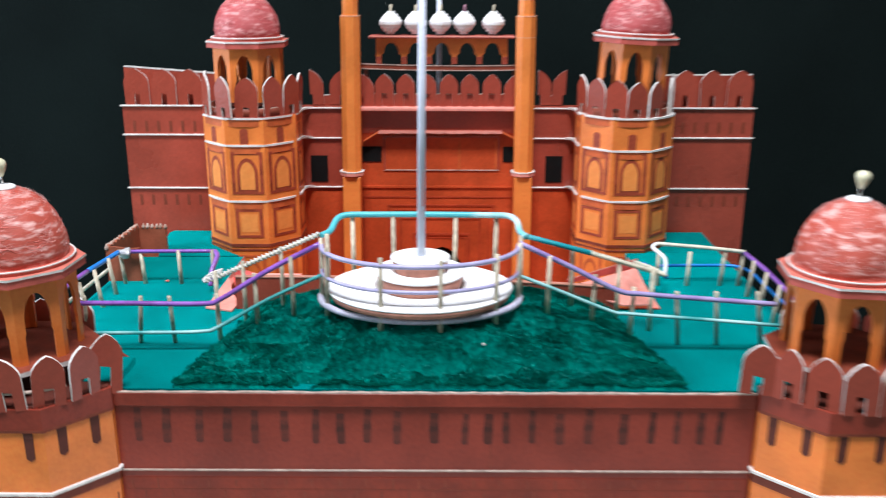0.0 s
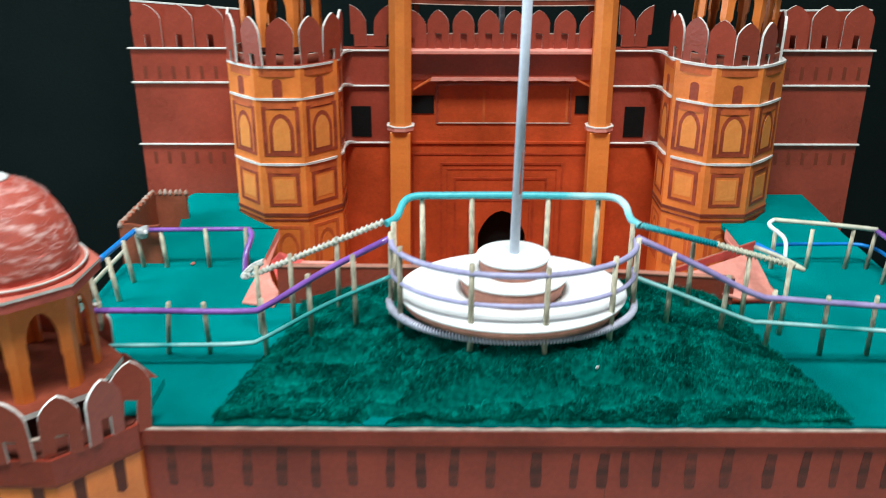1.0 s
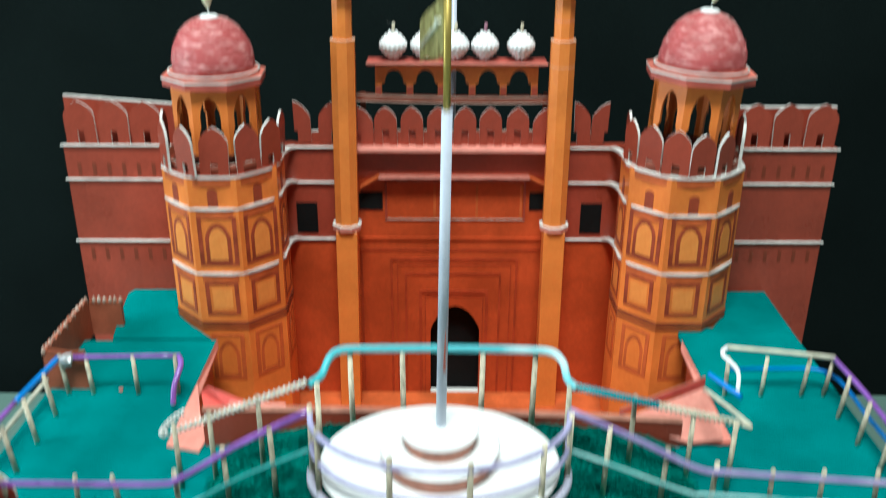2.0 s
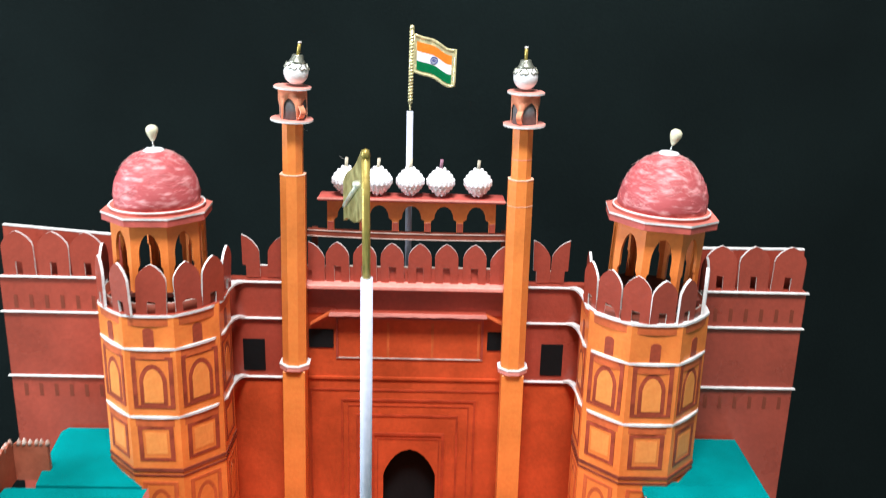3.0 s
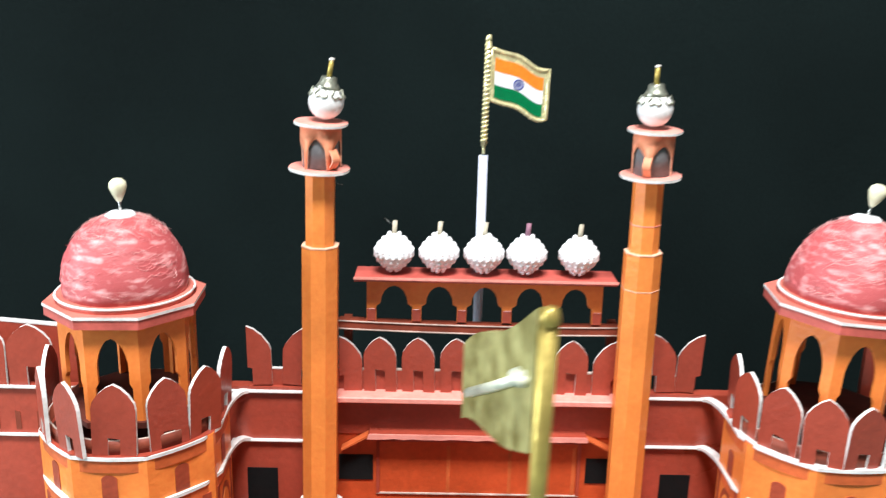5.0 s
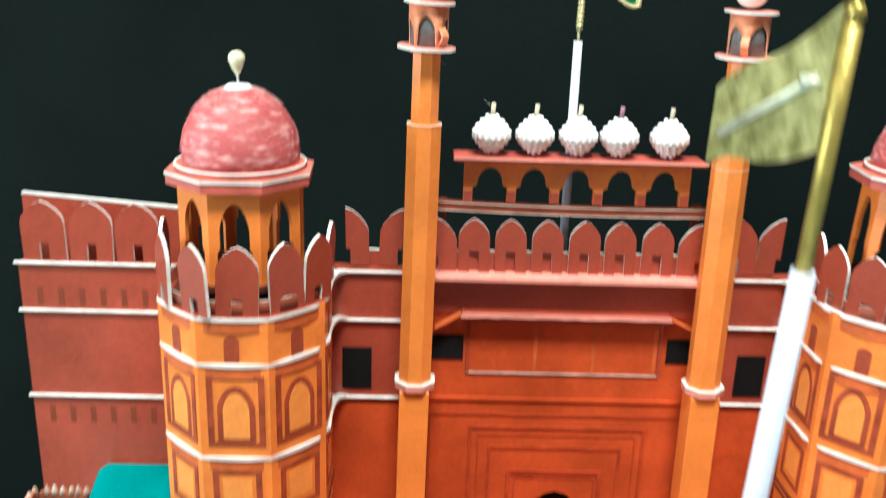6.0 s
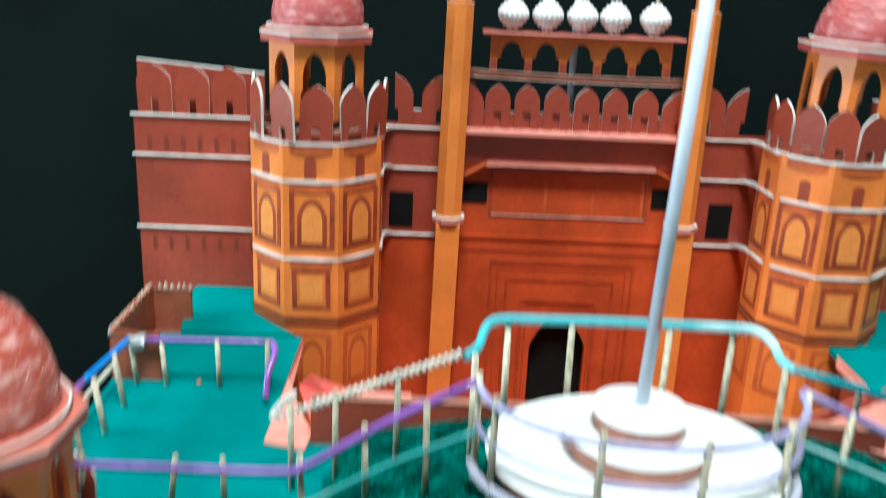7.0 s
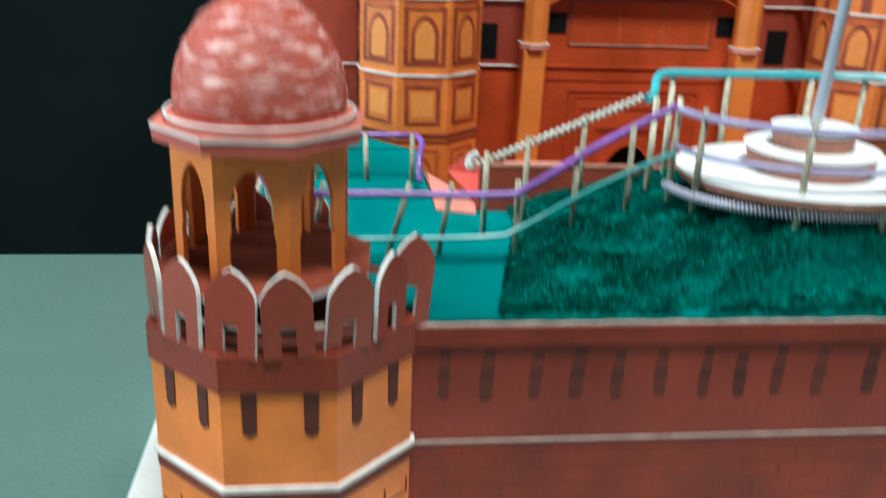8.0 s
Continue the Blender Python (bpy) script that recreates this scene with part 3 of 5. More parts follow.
def rear_tower(cx, cy, mirror, lean, seed, pav_at, pav_turn, merlons, eave_z, eave, dome_r, dome_h, full, tip=0.0):
    label = "octagonal orange card rear tower with painted arches and pink dome"
    tw = thing("rear_tower", (cx, cy, 0.8), label, "tower", "rear towers")
    r = 3.12
    z = lambda v: v - 0.8
    part("shaft", prism(bmesh.new(), octagon(r), 0, z(16.7)), ORANGE, tw)
    middle = 15.05 if mirror > 0 else 14.77
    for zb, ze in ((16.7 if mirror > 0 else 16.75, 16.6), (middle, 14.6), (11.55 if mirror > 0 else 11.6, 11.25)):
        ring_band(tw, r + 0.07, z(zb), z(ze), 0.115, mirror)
        # Rust band that also paints in the shadow under the string course.
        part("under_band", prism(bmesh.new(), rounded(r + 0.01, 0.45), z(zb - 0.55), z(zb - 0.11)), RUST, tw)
    part("lower_moulding", prism(bmesh.new(), octagon(r + 0.05), z(8.56), z(8.74)), BROWN, tw)
    part("lower_moulding", prism(bmesh.new(), octagon(r + 0.04), z(8.3), z(8.4)), BROWN, tw)
    side, apothem = 2 * r * math.sin(math.pi / 8), r * math.cos(math.pi / 8)
    rnd = random.Random(seed)
    kinds = (("niche", 0.5, 0.95, middle + 0.04, (PAINT,)), ("arch", 1.95, 2.65, 11.95, (PAINT, ORANGE, OCHRE)),
             ("frame", 1.7, 1.85, 9.15, (PAINT, ORANGE, OCHRE)), ("arch", 1.7, 2.7, 5.3, (RUST, ORANGE, ORANGE)))
    for kind, w, h, z0, mats in kinds:
        base = None
        for k in (0, 1, 2, 6, 7):
            m = cm(0, 0, 0, 0, 0, 45 * k) @ cm(rnd.uniform(-0.05, 0.05), -apothem, z(z0), 0, rnd.uniform(-0.8, 0.8), 0)
            if base is None:
                base = part("painted_" + kind, framed_panel(w, h, kind), mats, tw)
                base.matrix_basis = m
            else:
                again(base, tw, m)
    part("parapet", prism(bmesh.new(), rounded(r + 0.02, 0.5), z(16.6), z(16.72)), RED, tw)
    # Dark sheet standing in for the shade behind the battlements.
    part("roof_floor", prism(bmesh.new(), octagon(r - 0.34), z(16.72), z(16.76)), DARK, tw, "brown painted floor behind the battlements")
    merlon_ring(tw, merlons, z(16.7), r, seed)
    pavilion(tw, pav_at, z(17.5), z(eave_z), 2.2, eave, dome_r, dome_h, lean, seed, ROSE, pav_turn, foot=0.09, tip=tip, slab=0.9, full=full, gap=0.58)
    return tw


rear_tower(-11.63, 56.35, 1, (0, -2), 3, (-0.06, 0.0), 3.0,
           ((-93, -86, 2.95, 1.3, 2.5), (-58, -58, 2.95, 1.25, 2.45), (-23, -36, 2.95, 1.25, 2.45), (4, 0, 2.82, 1.4, 2.4), (39, 40, 2.75, 1.3, 2.4), (66, 52, 2.85, 1.25, 2.45), (104, 84, 2.9, 1.25, 2.35)),
           20.73, 2.6, 2.0, 2.5, 0.86)
rear_tower(11.97, 56.35, -1, (4, 11), 5, (0.18, -0.1), -6.0,
           ((-116, -92, 2.85, 1.2, 2.25), (-79, -70, 2.8, 1.2, 2.35), (-50, -46, 2.75, 1.3, 2.35), (-21, -20, 2.9, 1.3, 2.3), (3, 8, 2.85, 1.2, 2.2), (28, 36, 2.85, 1.15, 2.2), (66, 72, 2.8, 1.15, 2.3), (94, 88, 2.9, 1.15, 2.4)),
           21.05, 2.75, 2.08, 2.6, 1.0, 2.6)


def front_tower(cx, cy, lean, seed, pav_at, pav_turn, merlons, tall, dome_h, eave_z):
    label = "octagonal orange card front tower with battlements, pavilion and pink dome"
    tw = thing("front_tower", (cx, cy, 0.8), label, "tower", "front towers")
    r = 3.75
    z = lambda v: v - 0.8
    part("shaft", prism(bmesh.new(), octagon(r), 0, z(8.2)), ORANGE, tw)
    part("parapet_band", prism(bmesh.new(), octagon(r + 0.06), z(7.45), z(8.42)), DIMRED, tw)
    # Dark sheet on the tower top: shade behind the slits, painted in.
    part("roof_floor", prism(bmesh.new(), octagon(r - 0.1), z(8.42), z(8.48)), DARK, tw, "brown painted floor behind the battlements")
    part("string_course", prism(bmesh.new(), octagon(r + 0.14), z(4.54), z(4.66)), WHITE, tw)
    # Brown band painting in the shade below the string course.
    part("under_band", prism(bmesh.new(), octagon(r + 0.04), z(4.1), z(4.5)), BROWN, tw)
    side, apothem = 2 * r * math.sin(math.pi / 8), r * math.cos(math.pi / 8)
    rnd = random.Random(seed)
    base = None
    for k in (0, 1, 2, 6, 7):
        for x in (-0.72, 0.72):
            m = cm(0, 0, 0, 0, 0, 45 * k) @ cm(x + rnd.uniform(-0.1, 0.1), -apothem, z(6.15 + rnd.uniform(-0.1, 0.1)))
            if base is None:
                bm = bmesh.new()
                upright(bm, [(-0.18, 0.08), (0, -0.05), (0.17, 0.06), (0.2, 1.35), (-0.2, 1.38)], -0.03, 0.01)
                base = part("painted_slot", bm, DARK, tw)
                base.matrix_basis = m
            else:
                again(base, tw, m)
    base = None
    for k in (0, 1, 2, 6, 7):
        m = cm(0, 0, 0, 0, 0, 45 * k) @ cm(0, -apothem, z(1.2))
        if base is None:
            bm = bmesh.new()
            for row in range(4):
                box(bm, -1.35, 1.35, -0.02, 0.01, 0.6 * row, 0.6 * row + 0.05)
                for j in range(3):
                    x = -0.9 + 0.9 * j + 0.4 * (row % 2)
                    box(bm, x - 0.03, x + 0.03, -0.021, 0.01, 0.6 * row + 0.05, 0.6 * row + 0.5)
            base = part("brick_marks", bm, BROWN, tw)
            base.matrix_basis = m
        else:
            again(base, tw, m)
    # Brown lip drawn in as the shadow under the parapet band.
    part("band_line", prism(bmesh.new(), octagon(r + 0.075), z(7.4), z(7.52)), BROWN, tw)
    merlon_ring(tw, merlons, z(8.38), r, seed, low=False, slit=0.85)
    if tall:
        corner = part("corner_merlon", merlon_mesh(1.35, 2.7, 0.42, 1.3), (RED, WHITE), tw, "taller battlement where tower meets wall")
        corner.matrix_basis = cm(3.25, -1.4, z(8.1), 0, 6, 28)
        lip = [((r - 0.3) * math.sin(math.radians(a)), -(r - 0.3) * math.cos(math.radians(a)), z(9.1)) for a in range(-110, 41, 6)]
        part("inner_strip", tube(bmesh.new(), lip, 0.07, 6), DULLEDGE, tw, "pale card strip behind the battlements")
    pavilion(tw, pav_at, z(9.7), z(eave_z), 2.36, 2.82, 2.2, dome_h, lean, seed, PINK, pav_turn, slab=1.08, full=0.98)
    return tw


front_tower(-16.9, 34.95, (2, -3), 11, (-0.5, 0.0), -3.0,
            [(a, a, 3.52, w, 2.25) for a, w in ((-160, 1.25), (-136, 1.3), (-112, 1.25), (-88, 1.3), (-65, 1.25), (-42, 1.3), (-18.5, 1.3), (5, 1.25), (28.5, 1.25), (52, 1.25), (172, 1.25))], True, 2.95, 13.15)
front_tower(17.42, 34.95, (3, 3), 13, (0.08, 0.0), -7.0,
            [(a, f, d, w, 2.25) for a, f, d, w in ((-172, -172, 3.6, 1.2), (-66, -12, 4.2, 1.4), (-50, -42, 3.6, 1.1), (-28, -28, 3.6, 1.3), (-6, -6, 3.6, 1.35), (15, 15, 3.6, 1.3), (37, 37, 3.6, 1.3), (59, 59, 3.6, 1.2), (82, 82, 3.6, 1.3), (105, 105, 3.6, 1.2), (128, 128, 3.6, 1.3), (151, 151, 3.6, 1.2))], False, 2.85, 12.87)


def half_merlon(w, h, sign):
    """A battlement cut down its middle: peak and half slit on one side."""
    pts = [(0.17, 0), (w, 0), (w, h * 0.6), (w * 0.9, h * 0.7), (w * 0.62, h * 0.85), (w * 0.3, h * 0.95), (0, h), (0, 0.7), (0.17, 0.66)]
    pts = [(sign * x, zz) for x, zz in pts]
    return upright(bmesh.new(), pts, -0.065, 0.065, 0, 1)


# ---- rear walls ----
def wing_wall(x0, x1, outer, seed, top0, top1):
    rnd = random.Random(seed)
    w = thing("wing_wall", (0, 0, 0.8), "side wall of red card with white string courses and pointed battlements", "wall", "rear walls", "structure")
    part("wall_panel", box(bmesh.new(), x0, x1, BW, BW + 0.5, 0, 15.9), RED, w)
    for z1 in ((16.78, 14.86, 11.25) if outer < 0 else (16.7, 14.73, 11.29)):
        part("string_course", box(bmesh.new(), x0 - 0.12, x1 + 0.12, BW - 0.14, BW, z1 - 0.9, z1 - 0.8, 0.02), WHITE, w)
    base = None
    for k in range(3):
        x = (x0 + 1.05 + 1.75 * k) if outer < 0 else (x1 - 1.05 - 1.75 * k)
        m = cm(x, BW + 0.1, 15.9, -1, rnd.uniform(-2, 2), rnd.uniform(-5, 5))
        if base is None:
            base = part("merlon", merlon_mesh(1.6, 2.4, 0.34, 0.8), (RED, WHITE), w)
            base.matrix_basis = m
        else:
            again(base, w, m)
    part("backing_card", upright(bmesh.new(), [(x0 + 0.02, 0), (x1 - 0.02, 0), (x1 - 0.02, top1), (x0 + 0.02, top0)], BW + 0.9, BW + 1.1), RED, w)
    part("backing_edge", upright(bmesh.new(), [(x0 + 0.02, top0), (x1 - 0.02, top1), (x1 - 0.02, top1 + 0.07), (x0 + 0.02, top0 + 0.07)], BW + 0.88, BW + 1.12), WHITE, w)
    base = None
    for row, z0 in enumerate((14.2, 9.2)):
        for k in range(7):
            m = cm(x0 + 0.7 + 0.8 * k, BW, z0)
            if base is None:
                bm = bmesh.new()
                upright(bm, [(-0.1, 0), (0.1, 0), (0.09, 0.7), (-0.1, 0.75)], -0.015, 0.01)
                base = part("painted_slot", bm, BROWN, w)
                base.matrix_basis = m
            else:
                again(base, w, m)
    return w


wing_wall(-20.7, -14.6, -1, 21, 18.35, 17.9)
wing_wall(14.8, 20.9, 1, 22, 17.85, 17.9)


def link_wall(x0, x1, seed, mer_x):
    rnd = random.Random(seed)
    w = thing("link_wall", (0, 0, 0.8), "short wall of red card with a black window between tower and minaret", "wall", "rear walls", "structure")
    part("wall_panel", box(bmesh.new(), x0, x1, BW + 0.4, BW + 0.9, 0, 15.9), RED, w)
    # Redder lower card, its colour also carrying the light bounced up there.
    part("lower_panel", box(bmesh.new(), x0, x1, BW + 0.37, BW + 0.4, 0, 10.1), DEEP, w)
    for z1 in (16.6, 14.6, 11.25):
        part("string_course", box(bmesh.new(), max(x0, -9.0), min(x1, 9.1), BW + 0.24, BW + 0.4, z1 - 0.9, z1 - 0.8, 0.03), WHITE, w)
    c = -7.9 if x0 < 0 else 7.93
    part("window", box(bmesh.new(), c - 0.58, c + 0.58, BW + 0.36, BW + 0.41, 10.75, 12.55), BLACK, w, "black card window")
    for x, sign in mer_x:
        ob = part("half_merlon", half_merlon(0.88, 2.3, sign), (RED, WHITE), w, "half battlement of red card with white cut edges")
        ob.matrix_basis = cm(x, BW + 0.5, 15.95, -1, -sign * rnd.uniform(1, 3), sign * rnd.uniform(2, 7))
    lo, hi = sorted(x for x, sign in mer_x)
    part("low_strip", box(bmesh.new(), lo + 0.15, hi - 0.15, BW + 0.6, BW + 0.68, 15.9, 16.55, 0, 0), RED, w)
    part("strip_edge", box(bmesh.new(), lo + 0.15, hi - 0.15, BW + 0.59, BW + 0.69, 16.55, 16.6, 0, 0), WHITE, w)
    return w


link_wall(-10.3, -5.4, 31, ((-8.33, 1), (-6.2, -1)))
link_wall(5.6, 10.5, 32, ((6.72, 1), (8.5, -1)))

# ---- the gate between the minarets ----
gate = thing("gate_wall", (0, 0, 0.8), "gate wall of red card with stepped frames round an arched doorway", "gate", "rear walls", "structure")
z = lambda v: v - 0.8
GY = 58.9
bm = bmesh.new()
door = [(x + 0.42, zz) for x, zz in arch(2.89, 6.15, 4.5, 6, 1.55)]
upright(bm, [(-5.3, 0), (-5.3, z(16.5)), (5.6, z(16.5)), (5.6, 0)] + door, GY, GY + 0.5)
part("wall_panel", bm, DEEP, gate)
part("upper_panel", box(bmesh.new(), -5.2, 5.5, GY - 0.06, GY, z(14.9), z(16.45)), RED, gate)
part("top_ledge", box(bmesh.new(), -5.1, 5.5, GY - 0.75, GY + 0.1, z(16.45), z(16.68), 0.04), SALMON, gate, "salmon-edged ledge")
bm = bmesh.new()
upright(bm, [(-3.85, z(14.98)), (-3.8, z(15.14)), (4.32, z(15.14)), (4.36, z(14.98)), (3.0, z(15.02)), (-2.0, z(14.98))], GY - 0.6, GY - 0.05)
part("canopy", bm, RED, gate, "narrow red card canopy")
bm = bmesh.new()
lip = [(-3.87 + 8.25 * k / 24, z(14.96) + random.uniform(-0.025, 0.025)) for k in range(25)]
upright(bm, lip + [(4.33, z(15.16)), (-3.8, z(15.16))], GY - 0.64, GY - 0.6)
part("canopy_edge", bm, SALMON, gate, "torn salmon canopy edge")
for s, x0, x1 in ((-1, -4.85, -3.84), (1, 4.34, 5.45)):
    bm = bmesh.new()
    za, zb = (z(14.42), z(15.05)) if s < 0 else (z(15.05), z(14.5))
    upright(bm, [(x0, za), (x1, zb), (x1, zb - 0.1), (x0, za - 0.06)], GY - 0.5, GY - 0.05)
    part("canopy_side", bm, RUST, gate)
    c0 = (-4.98, -3.68) if s < 0 else (4.46, 5.6)
    part("black_window", box(bmesh.new(), c0[0], c0[1], GY - 0.05, GY, z(12.94), z(13.98)), BLACK, gate)


def step_frame(x0, x1, z0, z1, t, y0):
    bm = bmesh.new()
    for a, b, c, d in ((x0, x1, z1 - t, z1), (x0, x0 + t, z0, z1 - t), (x1 - t, x1, z0, z1 - t)):
        box(bm, a, b, y0, GY, c, d)
    return bm


part("panel_frame", step_frame(-3.55, 4.25, z(12.4), z(14.7), 0.12, GY - 0.08), RED, gate)
part("panel_sill", box(bmesh.new(), -3.55, 4.25, GY - 0.07, GY, z(12.35), z(12.4)), DULLEDGE, gate)
for x in (-0.8, 1.55, 4.0):
    part("panel_seam", box(bmesh.new(), x - 0.07, x + 0.07, GY - 0.02, GY, z(12.42), z(14.4)), RUST, gate)
part("moulding", box(bmesh.new(), -5.2, 5.5, GY - 0.09, GY, z(11.15), z(11.28)), DEEP, gate)
for x0, x1, z1, t, d in ((-5.0, 5.4, 10.55, 0.1, 0.04), (-3.32, 3.97, 9.97, 0.12, 0.05), (-2.95, 3.6, 9.6, 0.06, 0.03), (-2.5, 3.04, 9.05, 0.12, 0.04), (-1.67, 2.32, 7.95, 0.16, 0.06), (-1.36, 2.05, 7.62, 0.06, 0.03)):
    part("door_frame", step_frame(x0, x1, 0, z(z1), t, GY - d), LINE, gate)
part("doorway_backing", box(bmesh.new(), -1.4, 2.2, GY + 0.8, GY + 1.0, 0, 7), BLACK, gate, "black card behind the doorway")
part("threshold", box(bmesh.new(), -1.1, 1.9, GY - 0.3, GY + 0.5, 0, 0.25), BASE, gate)
base = None
for x in (-3.4, -1.99, -0.58, 0.82, 2.22, 3.64):
    m = cm(x, GY - 0.1, z(16.6), -1, random.uniform(-1.5, 1.5), random.uniform(-4, 4))
    if base is None:
        base = part("merlon", merlon_mesh(1.2, 2.2, 0.36, 0.95), (RED, WHITE), gate)
        base.matrix_basis = m
    else:
        again(base, gate, m)
for x, sign in ((-4.93, 1), (5.3, -1)):
    ob = part("half_merlon", half_merlon(0.84, 2.2, sign), (RED, WHITE), gate)
    ob.matrix_basis = cm(x, GY - 0.1, z(16.6), -1, 0, sign * 3)
part("merlon_base", box(bmesh.new(), -5.1, 5.4, GY + 0.02, GY + 0.14, z(16.6), z(17.45)), RED, gate)
part("base_edge", box(bmesh.new(), -5.1, 5.4, GY + 0.01, GY + 0.15, z(17.45), z(17.5)), DULLEDGE, gate)

tagged(part("forecourt", box(bmesh.new(), -11.8, 12.0, 44.0, 58.85, 0.8, 1.1), RUST), "rust painted paper floor before the gate", "floor", kind="structure")

# ---- arcade with beaded domes over the gate ----
arc = thing("arcade", (0.35, 59.0, 16.6), "small orange arcade on a beam, roofed with red card", "arcade")
sag = [(-5.3 + 10.4 * k / 16, 0.12 * (abs(k / 16 - 0.62) / 0.62) ** 2 - 0.08) for k in range(17)]
bm = bmesh.new()
for (xa, za), (xb, zb) in zip(sag, sag[1:]):
    upright(bm, [(xa, 2.5 + za), (xb, 2.5 + zb), (xb, 2.8 + zb), (xa, 2.8 + za)], -0.25, 0.25)
bmesh.ops.remove_doubles(bm, verts=bm.verts, dist=1e-4)
part("beam", bm, BROWN, arc)
for z0 in (2.8, 2.5):
    part("beam_edge", tube(bmesh.new(), [(xx, -0.26, z0 + zz) for xx, zz in sag], 0.03, 5), DULLEDGE, arc)
for x in (-5.0, 4.8):
    part("post", box(bmesh.new(), x - 0.15, x + 0.15, 0.3, 0.6, 0, 2.8), BROWN, arc)
bm = bmesh.new()
n, wid = 5, 8.55
pts = [(-wid / 2, 2.82), (-wid / 2, 4.5), (wid / 2, 4.5), (wid / 2, 2.82)]
cell = (wid - 0.34) / n
for k in range(n - 1, -1, -1):
    cx = -wid / 2 + 0.17 + cell * (k + 0.5)
    half = cell / 2 - 0.17
    pts += [(cx + half, 2.82), (cx + half, 3.4), (cx + half - 0.16, 3.5)] + [(cx + (half - 0.16) * math.cos(a), 3.5 + 0.68 * math.sin(a)) for a in [math.pi * j / 8 for j in range(1, 8)]] + [(cx - half + 0.16, 3.5), (cx - half, 3.4), (cx - half, 2.82)]
upright(bm, pts, -0.15, 0.15)
part("arch_panel", bm, ORANGE, arc)
base = None
for k in range(n + 1):
    x = -wid / 2 + 0.17 + cell * k
    if base is None:
        base = part("pillar_base", box(bmesh.new(), -0.16, 0.16, -0.17, 0.17, 2.82, 3.3, 0.02), RED, arc)
        base.matrix_basis = cm(x, 0, 0)
    else:
        again(base, arc, cm(x, 0, 0))
part("roof", box(bmesh.new(), -4.68, 4.68, -0.75, 0.65, 4.5, 4.66, 0.03), DUSTY, arc, "flat roof of dusty red card")
part("roof_edge", box(bmesh.new(), -4.7, 4.7, -0.78, -0.75, 4.58, 4.67), SALMON, arc)
ball = None
for x, stick in ((-2.96, WOOD), (-1.35, WOOD), (0.26, WOOD), (1.79, PLUM), (3.66, WOOD)):
    at = cm(x, 58.9, 21.36)
    b = thing("beaded_dome", (x, 58.9, 21.33), "round white beaded dome with a short stick on top", "dome", "domes on the arcade")
    if ball is None:
        bm = bmesh.new()
        bead_ball(bm, 0.71, 19, 8, tall=0.96)
        bmesh.ops.translate(bm, vec=(0, 0, 0.72), verts=bm.verts)
        ball = part("beaded_ball", bm, BEAD, b)
    else:
        again(ball, b, pose(0, 0, 0, 0, 0, 30 * x))
    part("stick", tube(bmesh.new(), [(0, 0, 1.35), (0.04, 0, 1.85)], 0.085, 8), stick, b)


# ---- minarets ----
def lantern_wall(r, h, count, half, top, phase, seed):
    """A thin round paper wall with pointed openings cut by hand, cut edges in the second material."""
    rnd = random.Random(seed)
    bm = bmesh.new()
    steps = 60
    spots = [math.radians(phase + 360 / count * k) for k in range(count)]
    cut = [(rnd.uniform(0.9, 1.1), rnd.uniform(0.92, 1.06), rnd.uniform(-0.06, 0.06)) for _ in spots]

    def sill(a):
        for s, (wide, tall, skew) in zip(spots, cut):
            d = ((a - s + math.pi) % (2 * math.pi) - math.pi) * r + skew
            w = half * wide
            if abs(d) < w:
                q = abs(d) / w
                return top * tall * (1 - 0.42 * q ** 1.6 - (0.4 if q > 0.93 else 0.0))
        return 0.0

    rows = []
    for k in range(steps):
        a = 2 * math.pi * k / steps
        lo = sill(a)
        rows.append([bm.verts.new((rr * math.sin(a), -rr * math.cos(a), zz)) for rr, zz in ((r * 1.03 - 0.02 * h, lo), (r * 0.99, h), (r * 0.99 - 0.05, h), (r * 1.03 - 0.07, lo))])
    for a, b in zip(rows, rows[1:] + rows[:1]):
        for k in range(4):
            f = bm.faces.new((a[k], b[k], b[(k + 1) % 4], a[(k + 1) % 4]))
            f.material_index = 1 if k == 3 else 0
            f.smooth = k in (0, 2)
    return bm


def curl_strip(w, h):
    """A paper strip that bows out from the lantern and curls at its foot."""
    bm = bmesh.new()
    line = [(0.05 - 0.22 * math.sin(math.pi * k / 9) ** 1.4, h * k / 9) for k in range(10)]
    rows = [[bm.verts.new((sx * w / 2, y + dy, zz)) for sx, dy in ((-1, 0), (1, 0), (1, 0.04), (-1, 0.04))] for y, zz in line]
    for a, b in zip(rows, rows[1:]):
        for k in range(4):
            bm.faces.new((a[k], a[(k + 1) % 4], b[(k + 1) % 4], b[k])).material_index = k % 2
    bm.faces.new(rows[0])
    bm.faces.new(rows[-1][::-1])
    return bm


